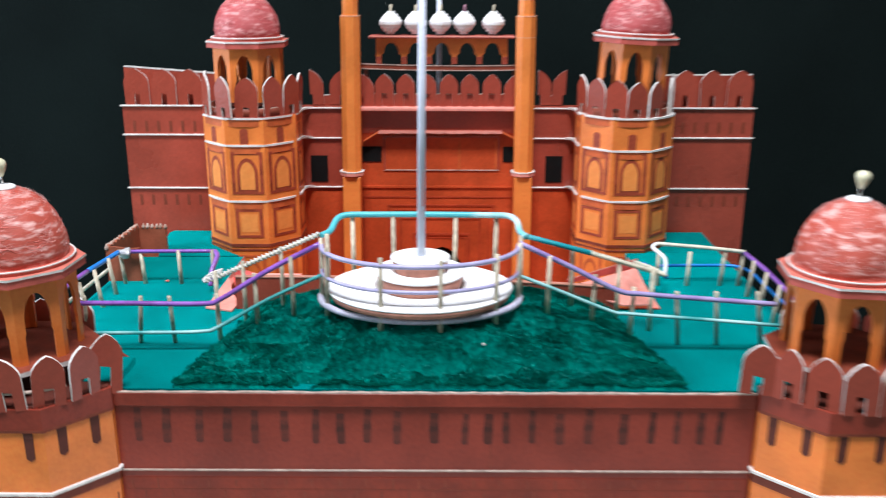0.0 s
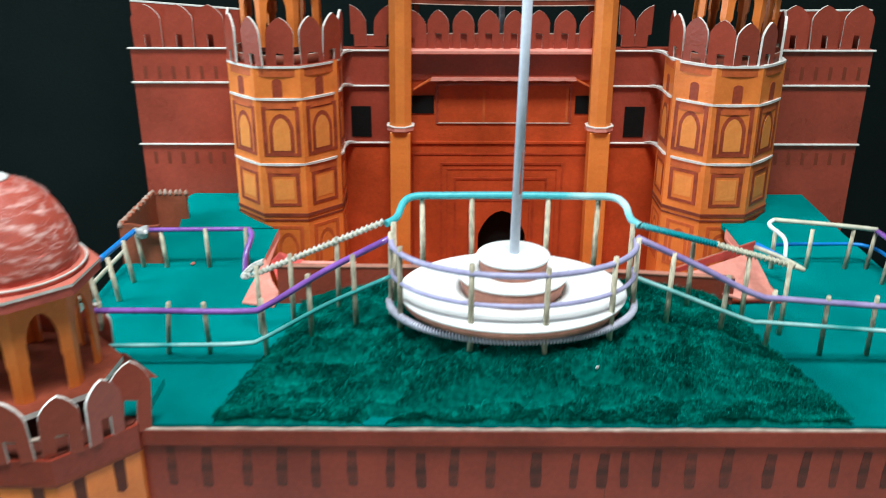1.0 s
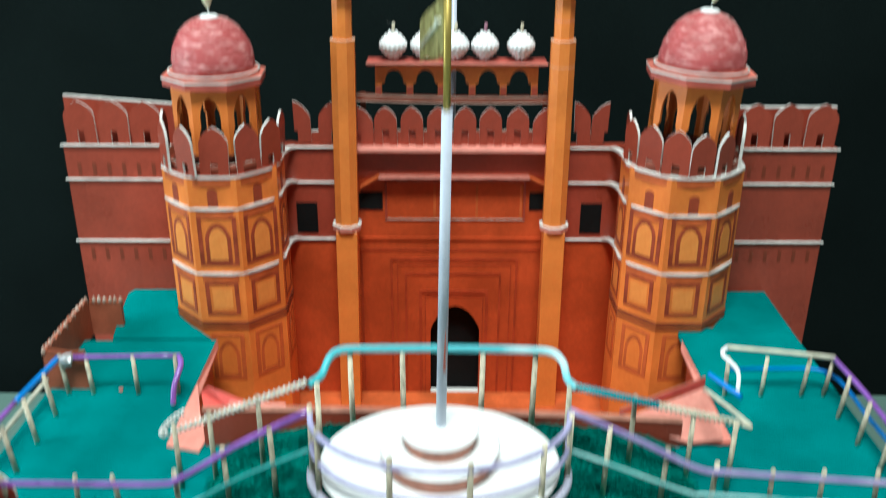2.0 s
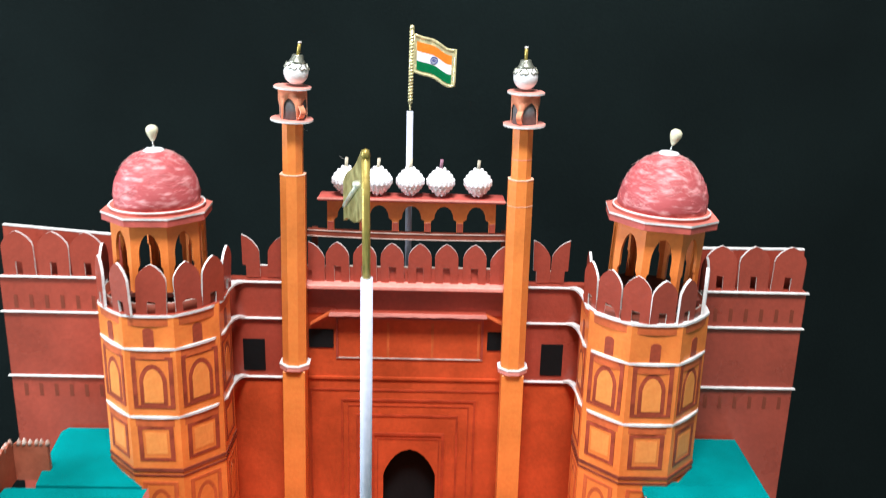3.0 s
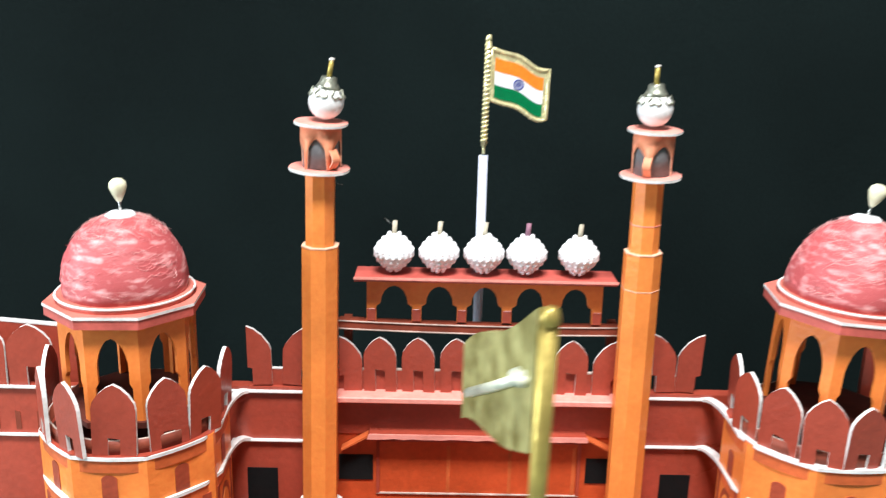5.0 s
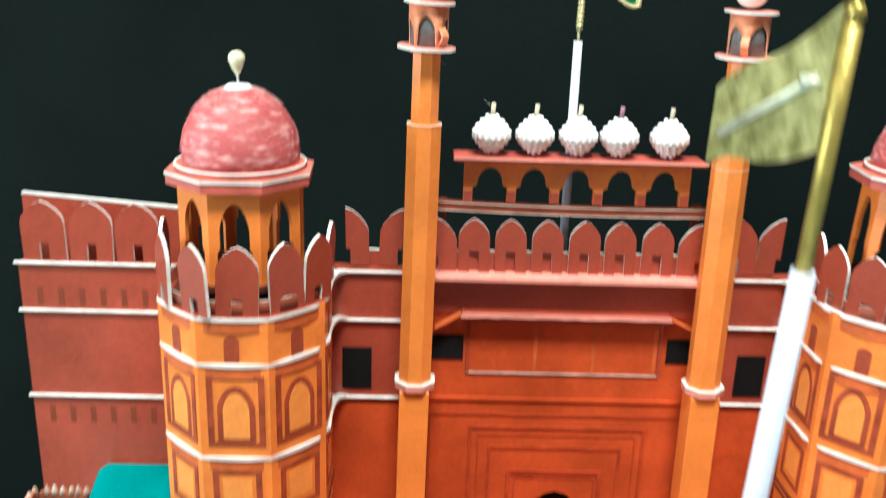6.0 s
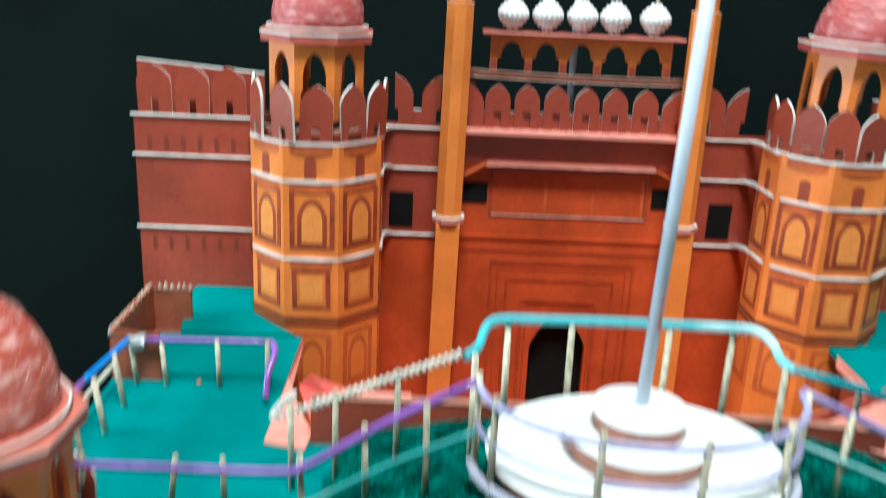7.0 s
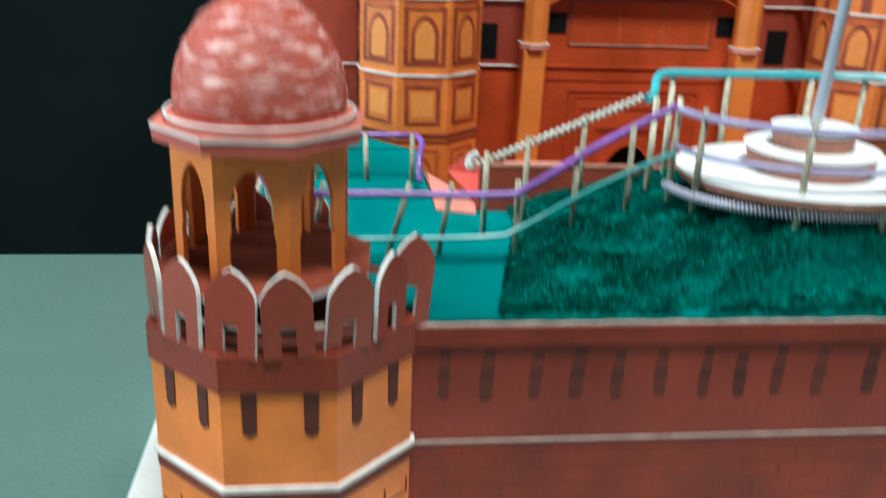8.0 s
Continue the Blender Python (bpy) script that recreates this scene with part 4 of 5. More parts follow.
def minaret(cx, cy, tilt, seed):
    mn = thing("minaret", (cx, cy, 0.8), "slender orange card minaret with lantern, pearl and brass tip", "minaret", "minarets", tilt=(0, tilt))
    z = lambda v: v - 0.8
    part("lower_shaft", box(bmesh.new(), -0.58, 0.58, -0.58, 0.58, 0, z(12.2), 0.03), AMBER, mn)
    bm = bmesh.new()
    prism(bm, octagon(0.82, 8), z(12.28), z(12.5))
    part("collar", bm, SALMON, mn, "salmon paper collar with torn edge")
    bm = bmesh.new()
    prism(bm, octagon(0.84, 8), z(12.5), z(12.55))
    part("collar_edge", bm, WHITE, mn)
    part("shaft", prism(bmesh.new(), octagon(0.66), z(12.5), z(22.5)), AMBER, mn)
    part("shaft_edge", prism(bmesh.new(), octagon(0.675), z(22.5), z(22.54)), PEACH, mn)
    if seed == 2:
        part("paper_joint", prism(bmesh.new(), octagon(0.672), z(21.2), z(21.23)), PEACH, mn)
        part("paper_joint", prism(bmesh.new(), octagon(0.535), z(23.5), z(23.53)), SALMON, mn)
    part("upper_shaft", prism(bmesh.new(), octagon(0.52), z(22.5), z(25.1)), AMBER, mn)
    rnd = random.Random(seed + 40)
    disc = lambda r: [(r * (1 + rnd.uniform(-0.02, 0.02)) * math.cos(2 * math.pi * k / 22), r * (1 + rnd.uniform(-0.02, 0.02)) * math.sin(2 * math.pi * k / 22)) for k in range(22)]
    tipped = lambda x, zz, rx, ry: cm(x, 0, zz, rx, ry, 0)
    slab = part("balcony", prism(bmesh.new(), disc(1.03), 0, 0.1, 0, 1), (SALMON, WHITE), mn, "round white card balcony with a wavy cut edge")
    slab.matrix_basis = tipped(-0.03 if seed == 1 else 0.05, z(25.14), 1.5, 2.0 if seed == 1 else -0.5)
    part("balcony_underside", prism(bmesh.new(), octagon(0.62), z(25.02), z(25.14)), RUST, mn)
    lx = 0.02 if seed == 1 else 0.07
    lan = lantern_wall(0.7, 1.42, 5, 0.37, 0.98, -4 if seed == 1 else 13, seed)
    lan = part("lantern", lan, (FADED, PEACH), mn, "orange paper lantern wall with roughly cut arched windows")
    lan.matrix_basis = tipped(lx, z(25.25), 0, 0)
    bm = bmesh.new()
    lathe(bm, [(0.6, 0.0), (0.6, 1.4)], 20)
    core = part("lantern_core", bm, SMOKE, mn, "grey card behind the windows")
    core.matrix_basis = tipped(lx, z(25.25), 0, 0)
    strip = curl_strip(0.3 if seed == 1 else 0.26, 0.66)
    strip = part("curled_strip", strip, (FADED, PEACH), mn, "curled orange paper strip beside a window")
    strip.matrix_basis = cm(lx, 0, z(25.27), 0, 0, 42 if seed == 1 else -26) @ cm(0, -0.72, 0)
    slab = part("cornice", prism(bmesh.new(), disc(0.9), 0, 0.09, 0, 1), (SALMON, WHITE), mn, "pink paper disc with a white cut edge")
    slab.matrix_basis = tipped(lx, z(26.68), 2.0, 2.5 if seed == 1 else 0.6)
    px = 0.12 if seed == 1 else 0.03
    bm = bmesh.new()
    lathe(bm, [(0, 0)] + [(0.6 * math.cos(a), 0.6 + 0.6 * math.sin(a)) for a in [math.radians(d) for d in range(-75, 90, 15)]] + [(0, 1.2)], 24)
    pearl = part("pearl", bm, PEARL, mn, "white pearl bead")
    pearl.matrix_basis = cm(px, 0, z(26.84), 0, 7 if seed == 1 else -1.5, 0)
    bm = bmesh.new()
    lathe(bm, [(0.44, 1.02), (0.36, 1.14), (0.29, 1.26), (0.27, 1.38), (0.24, 1.42), (0.0, 1.4)], 14)
    cap = part("bead_cap", bm, SILVER, mn, "silver filigree bead cap")
    cap.matrix_basis = pearl.matrix_basis.copy()
    ring = lambda a, r, zz: (r * math.cos(a), r * math.sin(a), zz)
    for k in range(6):
        a = 2 * math.pi * (k + 0.25) / 6
        loop = [ring(a - 0.2, 0.49, 1.03), ring(a - 0.4, 0.56, 0.86), ring(a - 0.2, 0.6, 0.78), ring(a, 0.585, 0.84), ring(a + 0.2, 0.6, 0.78), ring(a + 0.4, 0.56, 0.86), ring(a + 0.2, 0.49, 1.03)]
        part("filigree_loop", tube(bmesh.new(), smooth_path(loop, 3), 0.03, 5), SILVER, cap)
    tip = part("tip", tube(bmesh.new(), [(0, 0, 1.36), (0.02, 0, 2.02)], 0.085, 8), BRASS, mn, "brass tube tip")
    tip.matrix_basis = pearl.matrix_basis.copy()
    bm = bmesh.new()
    lathe(bm, [(0, 2.02), (0.06, 2.03), (0.095, 2.01), (0.095, 1.95), (0.08, 1.95)], 10, 0, at=(0.02, 0, 0))
    end = part("tip_end", bm, WHITE, mn, "pale open end of the tube")
    end.matrix_basis = pearl.matrix_basis.copy()
    return mn


minaret(-5.72, 57.9, 0.7, 1)
minaret(5.8, 57.9, -0.25, 2)


# ---- flags ----
def flag(cx, cy, z0, parent, turn, lean, back=False, sunk=0.0, droop=0.62, head=3.75):
    """Enamel pin flag: a beaded gold pole and a waving tricolour plate with a gold rim."""
    m0 = Matrix.Translation((cx, cy, z0 - sunk)) @ pose(0, 0, 0, lean[0], lean[1], 0) @ pose(0, 0, 0, 0, 0, turn)
    bm = bmesh.new()
    tube(bm, [(0, 0, -0.1), (0, 0, 0.25)], 0.06, 8)
    tip = 4.1 if back else 3.9
    tube(bm, [(0, 0, 0.2), (0, 0, tip)], 0.11, 8)
    if not back:
        coil(bm, [(0, 0, 0.3), (0, 0, tip - 0.15)], 0.1, 0.05, 0.16, 5)
    lathe(bm, [(0, -0.05), (0.13, 0.05), (0.09, 0.2), (0, 0.24)], 10, 0, at=(0, 0, tip - 0.05))
    bmesh.ops.transform(bm, matrix=m0, verts=bm.verts)
    part("flag_pole", bm, BRASS if back else GOLD, parent, "dull brass pole" if back else "beaded gold metal pole")
    wave = lambda s: -droop * s - 0.1 * math.sin(s * 5.6) * (0.4 + s) if back else -droop * s * s * (3 - 2 * s) - 0.06 * math.sin(s * 9.0)
    slim = 0.36 if back else 0.0
    L, H, n = 2.18 if back else 2.0, 1.62, 16

    def strip(f0, f1, y0, y1, s0=0.0, s1=1.0):
        b = bmesh.new()
        tops = [(0.12 + L * (s0 + (s1 - s0) * k / n), head + wave(s0 + (s1 - s0) * k / n) - H * f0 * (1 - slim * (s0 + (s1 - s0) * k / n))) for k in range(n + 1)]
        lows = [(0.12 + L * (s0 + (s1 - s0) * k / n), head + wave(s0 + (s1 - s0) * k / n) - H * f1 * (1 - slim * (s0 + (s1 - s0) * k / n))) for k in range(n + 1)]
        for k in range(n):
            upright(b, [tops[k], tops[k + 1], lows[k + 1], lows[k]], y0, y1)
        bmesh.ops.remove_doubles(b, verts=b.verts, dist=1e-4)
        bmesh.ops.transform(b, matrix=m0, verts=b.verts)
        return b

    part("flag_plate", strip(-0.08, 1.05, -0.04, 0.08, 0.0, 1.03), DULL if back else GOLD, parent, "waving gold metal plate")
    if not back:
        edge = lambda q, f: (0.12 + L * q, -0.02, head + wave(q) - H * f)
        around = [edge(1.03 * k / 14, -0.06) for k in range(15)] + [edge(1.03, f) for f in (0.25, 0.5, 0.75)] + [edge(1.03 - 1.03 * k / 14, 1.03) for k in range(15)] + [edge(0.0, f) for f in (0.7, 0.3, -0.06)]
        bm = tube(bmesh.new(), around, 0.075, 8)
        bmesh.ops.transform(bm, matrix=m0, verts=bm.verts)
        part("flag_rim", bm, GOLD, parent, "raised gold rim")
        for name, f0, f1, mt in (("saffron_stripe", 0.1, 0.38, SAFFRON), ("white_stripe", 0.38, 0.67, ENAMEL), ("green_stripe", 0.67, 0.95, GREEN)):
            part(name, strip(f0, f1, -0.06, -0.02, 0.07, 0.94), mt, parent)
        b = bmesh.new()
        for rr, w in ((0.17, 0.02), (0.05, 0.02)):
            tube(b, [(1.12 + rr * math.cos(a), -0.07, head + wave(0.5) - H * 0.525 + rr * math.sin(a)) for a in [2 * math.pi * k / 20 for k in range(21)]], w, 5)
        for k in range(12):
            a = 2 * math.pi * k / 12
            tube(b, [(1.12 + 0.05 * math.cos(a), -0.068, head + wave(0.5) - H * 0.525 + 0.05 * math.sin(a)), (1.12 + 0.16 * math.cos(a), -0.068, head + wave(0.5) - H * 0.525 + 0.16 * math.sin(a))], 0.008, 4)
        bmesh.ops.transform(b, matrix=m0, verts=b.verts)
        part("wheel_emblem", b, NAVY, parent)
    else:
        b = bmesh.new()
        tube(b, [(0.3, 0.1, 3.3), (1.1, 0.13, 2.75), (2.1, 0.1, 2.1)], 0.07, 6)
        lathe(b, [(0, 0), (0.16, 0.02), (0.16, 0.12), (0, 0.14)], 10, 0, at=(0.4, 0.1, 3.17))
        bmesh.ops.transform(b, matrix=m0, verts=b.verts)
        part("pin_clasp", b, SAGE, parent, "steel pin bar and clasp")


rf = thing("rear_flagpole", (0.17, 60.0, 0.8), "white straw pole with a gold-rimmed enamel tricolour flag", "flagpole", "flagpoles")
part("pole", tube(bmesh.new(), [(0, 0, 0), (0.0, 0, 24.6)], 0.17, 12), PLASTIC, rf, "white plastic straw")
flag(0.0, 0.0, 24.75, rf, 4, (0, 0.8), droop=0.66, head=3.52)

# ---- terrace ----
deck = thing("terrace", (0, 0, 0), "raised terrace covered with teal felt paper", "terrace", kind="structure")
outline = [(-13.6, FW + 0.11), (14.0, FW + 0.11), (14.2, 36.4), (18.0, 36.6), (18.0, 48.5), (12.05, 48.5), (11.95, 43.6), (-11.9, 43.6), (-11.95, 48.2), (-18.6, 48.2), (-18.7, 36.4), (-13.9, 36.4)]
part("felt", prism(bmesh.new(), outline, DECK - 0.3, DECK), TEAL, deck, "teal felt paper")
for name, ol, hh in (("rear_felt", [(-18.6, 48.0), (-11.9, 48.0), (-11.9, 52.45), (-18.4, 52.35), (-18.6, 52.3)], 0.012), ("tower_felt", [(-17.25, 52.58), (-12.2, 52.58), (-13.6, 54.0), (-14.6, 55.2), (-14.7, 58.3), (-17.9, 58.3), (-18.1, 57.8), (-17.7, 55.0)], 0.03),
                     ("rear_felt", [(12.0, 48.2), (18.0, 48.2), (18.0, 53.8), (12.0, 53.9)], 0.012), ("tower_felt", [(11.95, 53.6), (18.0, 53.6), (18.1, 58.3), (15.0, 58.3), (14.9, 55.3), (13.9, 53.9)], 0.025)):
    part(name, prism(bmesh.new(), ol, DECK - 0.25, DECK + hh), TEAL, deck)
for sg, x in ((-1, -11.88), (1, 11.95)):
    bm = bmesh.new()
    vs = [bm.verts.new(v) for v in ((x, 43.6, DECK + 0.05), (x, 52.5, DECK + 0.07), (x - sg * 0.06, 52.4, DECK - 0.3), (x - sg * 0.35, 43.6, DECK - 0.35), (x, 43.6, DECK - 0.5), (x, 52.5, DECK - 0.5), (x - sg * 0.04, 52.4, DECK - 0.5), (x - sg * 0.33, 43.6, DECK - 0.5))]
    for f in ((0, 1, 2, 3), (3, 2, 6, 7), (0, 3, 7, 4), (1, 5, 6, 2), (4, 7, 6, 5), (0, 4, 5, 1)):
        bm.faces.new([vs[q] for q in f])
    part("paper_strip", bm, SALMON, deck, "narrow salmon paper strip along the edge")
    part("inner_wall", box(bmesh.new(), x + sg * 0.5 - 0.1, x + sg * 0.5 + 0.1, 43.9, 52.4, 0.8, DECK - 0.3), RED, deck)
for x0, x1 in ((-14.7, -13.32), (13.84, 15.2)):
    part("corner_felt", prism(bmesh.new(), [(x0, 33.95), (x1, 33.95), (x1, 36.45), (x0, 36.45)], DECK - 0.02, DECK + 0.33), TEAL, deck, "teal felt tucked over the tower's inner edge")
for x, far in ((-18.42, 52.6), (17.8, 58.2)):
    part("outer_wall", box(bmesh.new(), x - 0.15, x + 0.15, 37.5, far, 0.8, DECK - 0.32), RED, deck)
part("rear_wall", box(bmesh.new(), -11.9, 11.95, 43.5, 43.8, 0.8, DECK), RED, deck)

par = thing("inner_parapet", (0, 0, DECK), "low parapet of dark red card with a pinkish cut edge", "parapet", kind="structure")
line = [(-10.3, 1.74), (-5.6, 1.73), (0.0, 1.63), (5.4, 1.47), (9.6, 1.23)]
part("panel", upright(bmesh.new(), [(-10.3, -0.6)] + line + [(9.6, -0.6)], 43.4, 43.7), RED, par)
part("edge", upright(bmesh.new(), line + [(x, zz + 0.05) for x, zz in line[::-1]], 43.37, 43.72), SIDE, par, "pinkish cut edge")

def folded_sheet(points, thick):
    """A thin sheet of paper folded along the lines from its middle to its corners."""
    bm = bmesh.new()
    mid = sum((Vector(p) for p in points), Vector()) / len(points) + Vector((0, 0, 0.06))
    top = [bm.verts.new(p) for p in points]
    low = [bm.verts.new((p[0], p[1], p[2] - thick)) for p in points]
    a, b = bm.verts.new(mid), bm.verts.new(mid - Vector((0, 0, thick)))
    for k in range(len(points)):
        q = (k + 1) % len(points)
        bm.faces.new((a, top[k], top[q]))
        bm.faces.new((b, low[q], low[k]))
        bm.faces.new((top[k], low[k], low[q], top[q]))
    bmesh.ops.recalc_face_normals(bm, faces=bm.faces)
    return bm


def wedge_card(a, b, za, zb, low_a, low_b, thick=0.12):
    """A thin upright card from a to b with sloping top and bottom."""
    bm = bmesh.new()
    vs = [(a[0], a[1], low_a), (b[0], b[1], low_b), (b[0], b[1], zb), (a[0], a[1], za)]
    lo = [bm.verts.new(v) for v in vs]
    hi = [bm.verts.new((x, y + thick, zz)) for x, y, zz in vs]
    bm.faces.new(lo)
    bm.faces.new(hi[::-1])
    for k in range(4):
        bm.faces.new((lo[k], hi[k], hi[(k + 1) % 4], lo[(k + 1) % 4]))
    bmesh.ops.recalc_face_normals(bm, faces=bm.faces)
    return bm


st = thing("paper_landing", (-11.9, 43.4, DECK), "flat pink paper landing with a dusty red card slope", "landing", "landings")
part("landing_paper", folded_sheet([(0, -0.15, 0.14), (1.45, -0.5, 0.1), (1.6, 0.5, 0.16), (1.0, 1.7, 0.3), (0.5, 3.4, 0.22), (0.1, 4.7, 0.16)], 0.08), SALMON, st)
part("side_card", folded_sheet([(0.75, 3.0, 0.75), (1.3, 2.3, 1.5), (5.1, 0.5, 1.0), (1.6, 0.6, 0.3)], 0.08), RUBY, st, "dusty red card slope")
part("paper_flap", folded_sheet([(1.6, 0.3, 0.3), (3.1, 0.1, 1.62), (5.0, 0.12, 1.78), (5.0, 0.5, 1.8), (2.6, 0.7, 1.75)], 0.06), SALMON, st, "torn pink paper flap")
st = thing("paper_landing", (11.95, 43.4, DECK), "sloping pink paper landing with a red card wedge", "landing", "landings")
part("landing_paper", folded_sheet([(-1.0, 1.95, 1.72), (-4.3, 0.5, 1.3), (-3.7, 0.15, 0.8), (-2.0, -0.15, 0.35), (-0.45, 0.25, 0.25), (-0.5, 1.1, 0.7)], 0.08), SALMON, st)
part("side_card", wedge_card((-0.95, 2.05), (-4.9, 0.45), 2.15, 1.5, 1.66, 1.3), RUBY, st, "red card wedge")
part("card_edge", tube(bmesh.new(), [(-0.95, 2.11, 2.17), (-4.9, 0.51, 1.52)], 0.03, 5), SIDE, st)

lw = thing("low_wall", (0, 0, DECK), "low brown card wall with a scalloped top on the terrace edge", "wall")
bm = bmesh.new()
scal = []
for k in range(37):
    y = 47.8 + 6.1 * k / 36
    scal.append((y, 1.98 - 0.46 * (k / 36) + 0.14 * abs(math.sin(k * math.pi / 4))))
for k in range(36):
    a, b = scal[k], scal[k + 1]
    xa, xb = -18.4 - 0.38 * k / 36, -18.4 - 0.38 * (k + 1) / 36
    vs = [bm.verts.new(v) for v in ((xa, a[0], -0.5), (xb, b[0], -0.5), (xb, b[0], b[1]), (xa, a[0], a[1]), (xa - 0.25, a[0], -0.5), (xb - 0.25, b[0], -0.5), (xb - 0.25, b[0], b[1]), (xa - 0.25, a[0], a[1]))]
    for f in ((0, 1, 2, 3), (7, 6, 5, 4), (3, 2, 6, 7)):
        bm.faces.new([vs[i] for i in f])
part("long_side", bm, RUSTY, lw)
bm = bmesh.new()
up = [(-18.8 + 1.7 * k / 12, 1.4 + 0.13 * abs(math.sin(k * math.pi / 4))) for k in range(13)]
upright(bm, [(-18.8, -0.5)] + up + [(-17.1, -0.5)], 53.9, 54.15)
part("short_side", bm, RUSTY, lw)
part("front_side", upright(bmesh.new(), [(-18.6, -0.3), (-18.6, 2.0), (-18.1, 2.03), (-17.4, 1.9), (-16.72, 1.96), (-16.68, -0.3)], 47.8, 48.0), RUSTY, lw)

tips = [(-18.52 - 0.37 * k / 15, 47.85 + 6.0 * k / 15, 1.98 - 0.46 * k / 15) for k in range(16)] + [(-18.8 + 1.7 * k / 6, 54.0, 1.5) for k in range(1, 7)]
rnd = random.Random(8)
for x, y, zz in tips:
    bm = bmesh.new()
    lathe(bm, [(0.13, -0.12), (0.12, 0.03), (0.05, 0.14 + rnd.uniform(0, 0.08)), (0, 0.2 + rnd.uniform(0, 0.08))], 6, 0, at=(x + rnd.uniform(-0.04, 0.04), y, zz))
    part("scallop_tip", bm, TAN, lw, "pale worn tip of the scalloped edge")

bm = bmesh.new()
bmesh.ops.create_icosphere(bm, subdivisions=2, radius=0.3)
for v in bm.verts:
    v.co *= 1 + 0.5 * noise.noise(v.co * 6)
    v.co.x *= 1.2
bmesh.ops.translate(bm, vec=(-17.35, 47.45, 10.0), verts=bm.verts)
tagged(part("foil_wad", bm, FOIL), "small crumpled silver foil wad at the railing corner", "foil")
bm = bmesh.new()
bmesh.ops.create_icosphere(bm, subdivisions=2, radius=0.1)
for v in bm.verts:
    v.co *= 1 + 0.6 * noise.noise(v.co * 12)
    v.co.z *= 0.5
bmesh.ops.translate(bm, vec=(-15.2, 47.6, DECK + 0.1), verts=bm.verts)
tagged(part("pink_fluff", bm, MUTED), "tiny pink fluff lying on the teal felt", "fluff")

# ---- platform with flagpole ----
pf = thing("round_platform", (-0.5, 38.15, 8.2), "round white foam platform in two tiers with cut brown sides", "platform")
# Added support, its dark colour standing for the shadow under the platform.
bm = bmesh.new()
lathe(bm, [(1.5, 0.0), (1.5, 2.86)], 40, 0, at=(0, 0.6, 0))
part("support", bm, DARK, pf, "unseen support, coloured dark as the shade below the platform")
bm = bmesh.new()
lathe(bm, [(4.08, 2.83), (4.18, 3.12)], 56, 0, sy=0.83)
part("platform_side", bm, SIDE, pf)
bm = bmesh.new()
lathe(bm, [(4.22, 3.12), (4.24, 3.18), (4.18, 3.2)], 56, 0, sy=0.83)
part("platform_top", bm, SNOW, pf)
for rr, za, zb in ((2.1, 3.2, 3.95), (1.35, 3.95, 4.6)):
    bm = bmesh.new()
    lathe(bm, [(rr * 0.88, za), (rr * 0.96, zb - 0.1)], 40, 0)
    part("tier_side", bm, SIDE, pf)
    bm = bmesh.new()
    lathe(bm, [(rr * 0.98, zb - 0.1), (rr, zb - 0.02), (rr * 0.97, zb)], 40, 0)
    part("tier_top", bm, SNOW, pf)

ffp = thing("front_flagpole", (-0.46, 38.25, 12.8), "milky white straw pole with a gold pin flag seen from behind", "flagpole", "flagpoles")
part("pole", tube(bmesh.new(), [(0, 0, 0), (0.12, -0.98, 11.4)], 0.185, 12, 0, 0.9), PLASTIC, ffp, "white plastic straw")
part("red_streak", tube(bmesh.new(), [(0.1, -0.36, 2.4), (0.1, -0.41, 3.0), (0.12, -0.46, 3.8), (0.14, -0.52, 4.8)], 0.05, 6, 0, 0.3), MUTED, ffp, "dull red streak along the straw")
flag(0.112, -0.916, 11.45, ffp, 108, (5, 0), back=True, sunk=0.8, droop=1.5, head=4.1)


# ---- fur lawn ----
CREASES = ((-6.2, 2.0, 34.55, 1.0), (-4.6, 2.4, 35.75, 0.8), (1.0, 6.6, 35.1, 0.9), (2.6, 6.2, 36.9, 0.7), (-9.0, -5.2, 36.4, 0.7), (6.0, 10.4, 35.9, 0.5), (-3.2, 1.2, 36.7, 0.6), (-9.6, -6.4, 34.9, 0.5))
short = random.Random(8)
CREASES += tuple((x - w, x + w, short.uniform(34.2, 40.5), short.uniform(0.5, 1.0)) for x, w in [(short.uniform(-9.8, 9.8), short.uniform(0.6, 1.5)) for _ in range(46)])


def lawn_half(y):
    """Half the lawn's width, which narrows towards the gate."""
    return 10.9 - 1.7 * max(0.0, min(1.0, (y - 34.4) / 7.2))


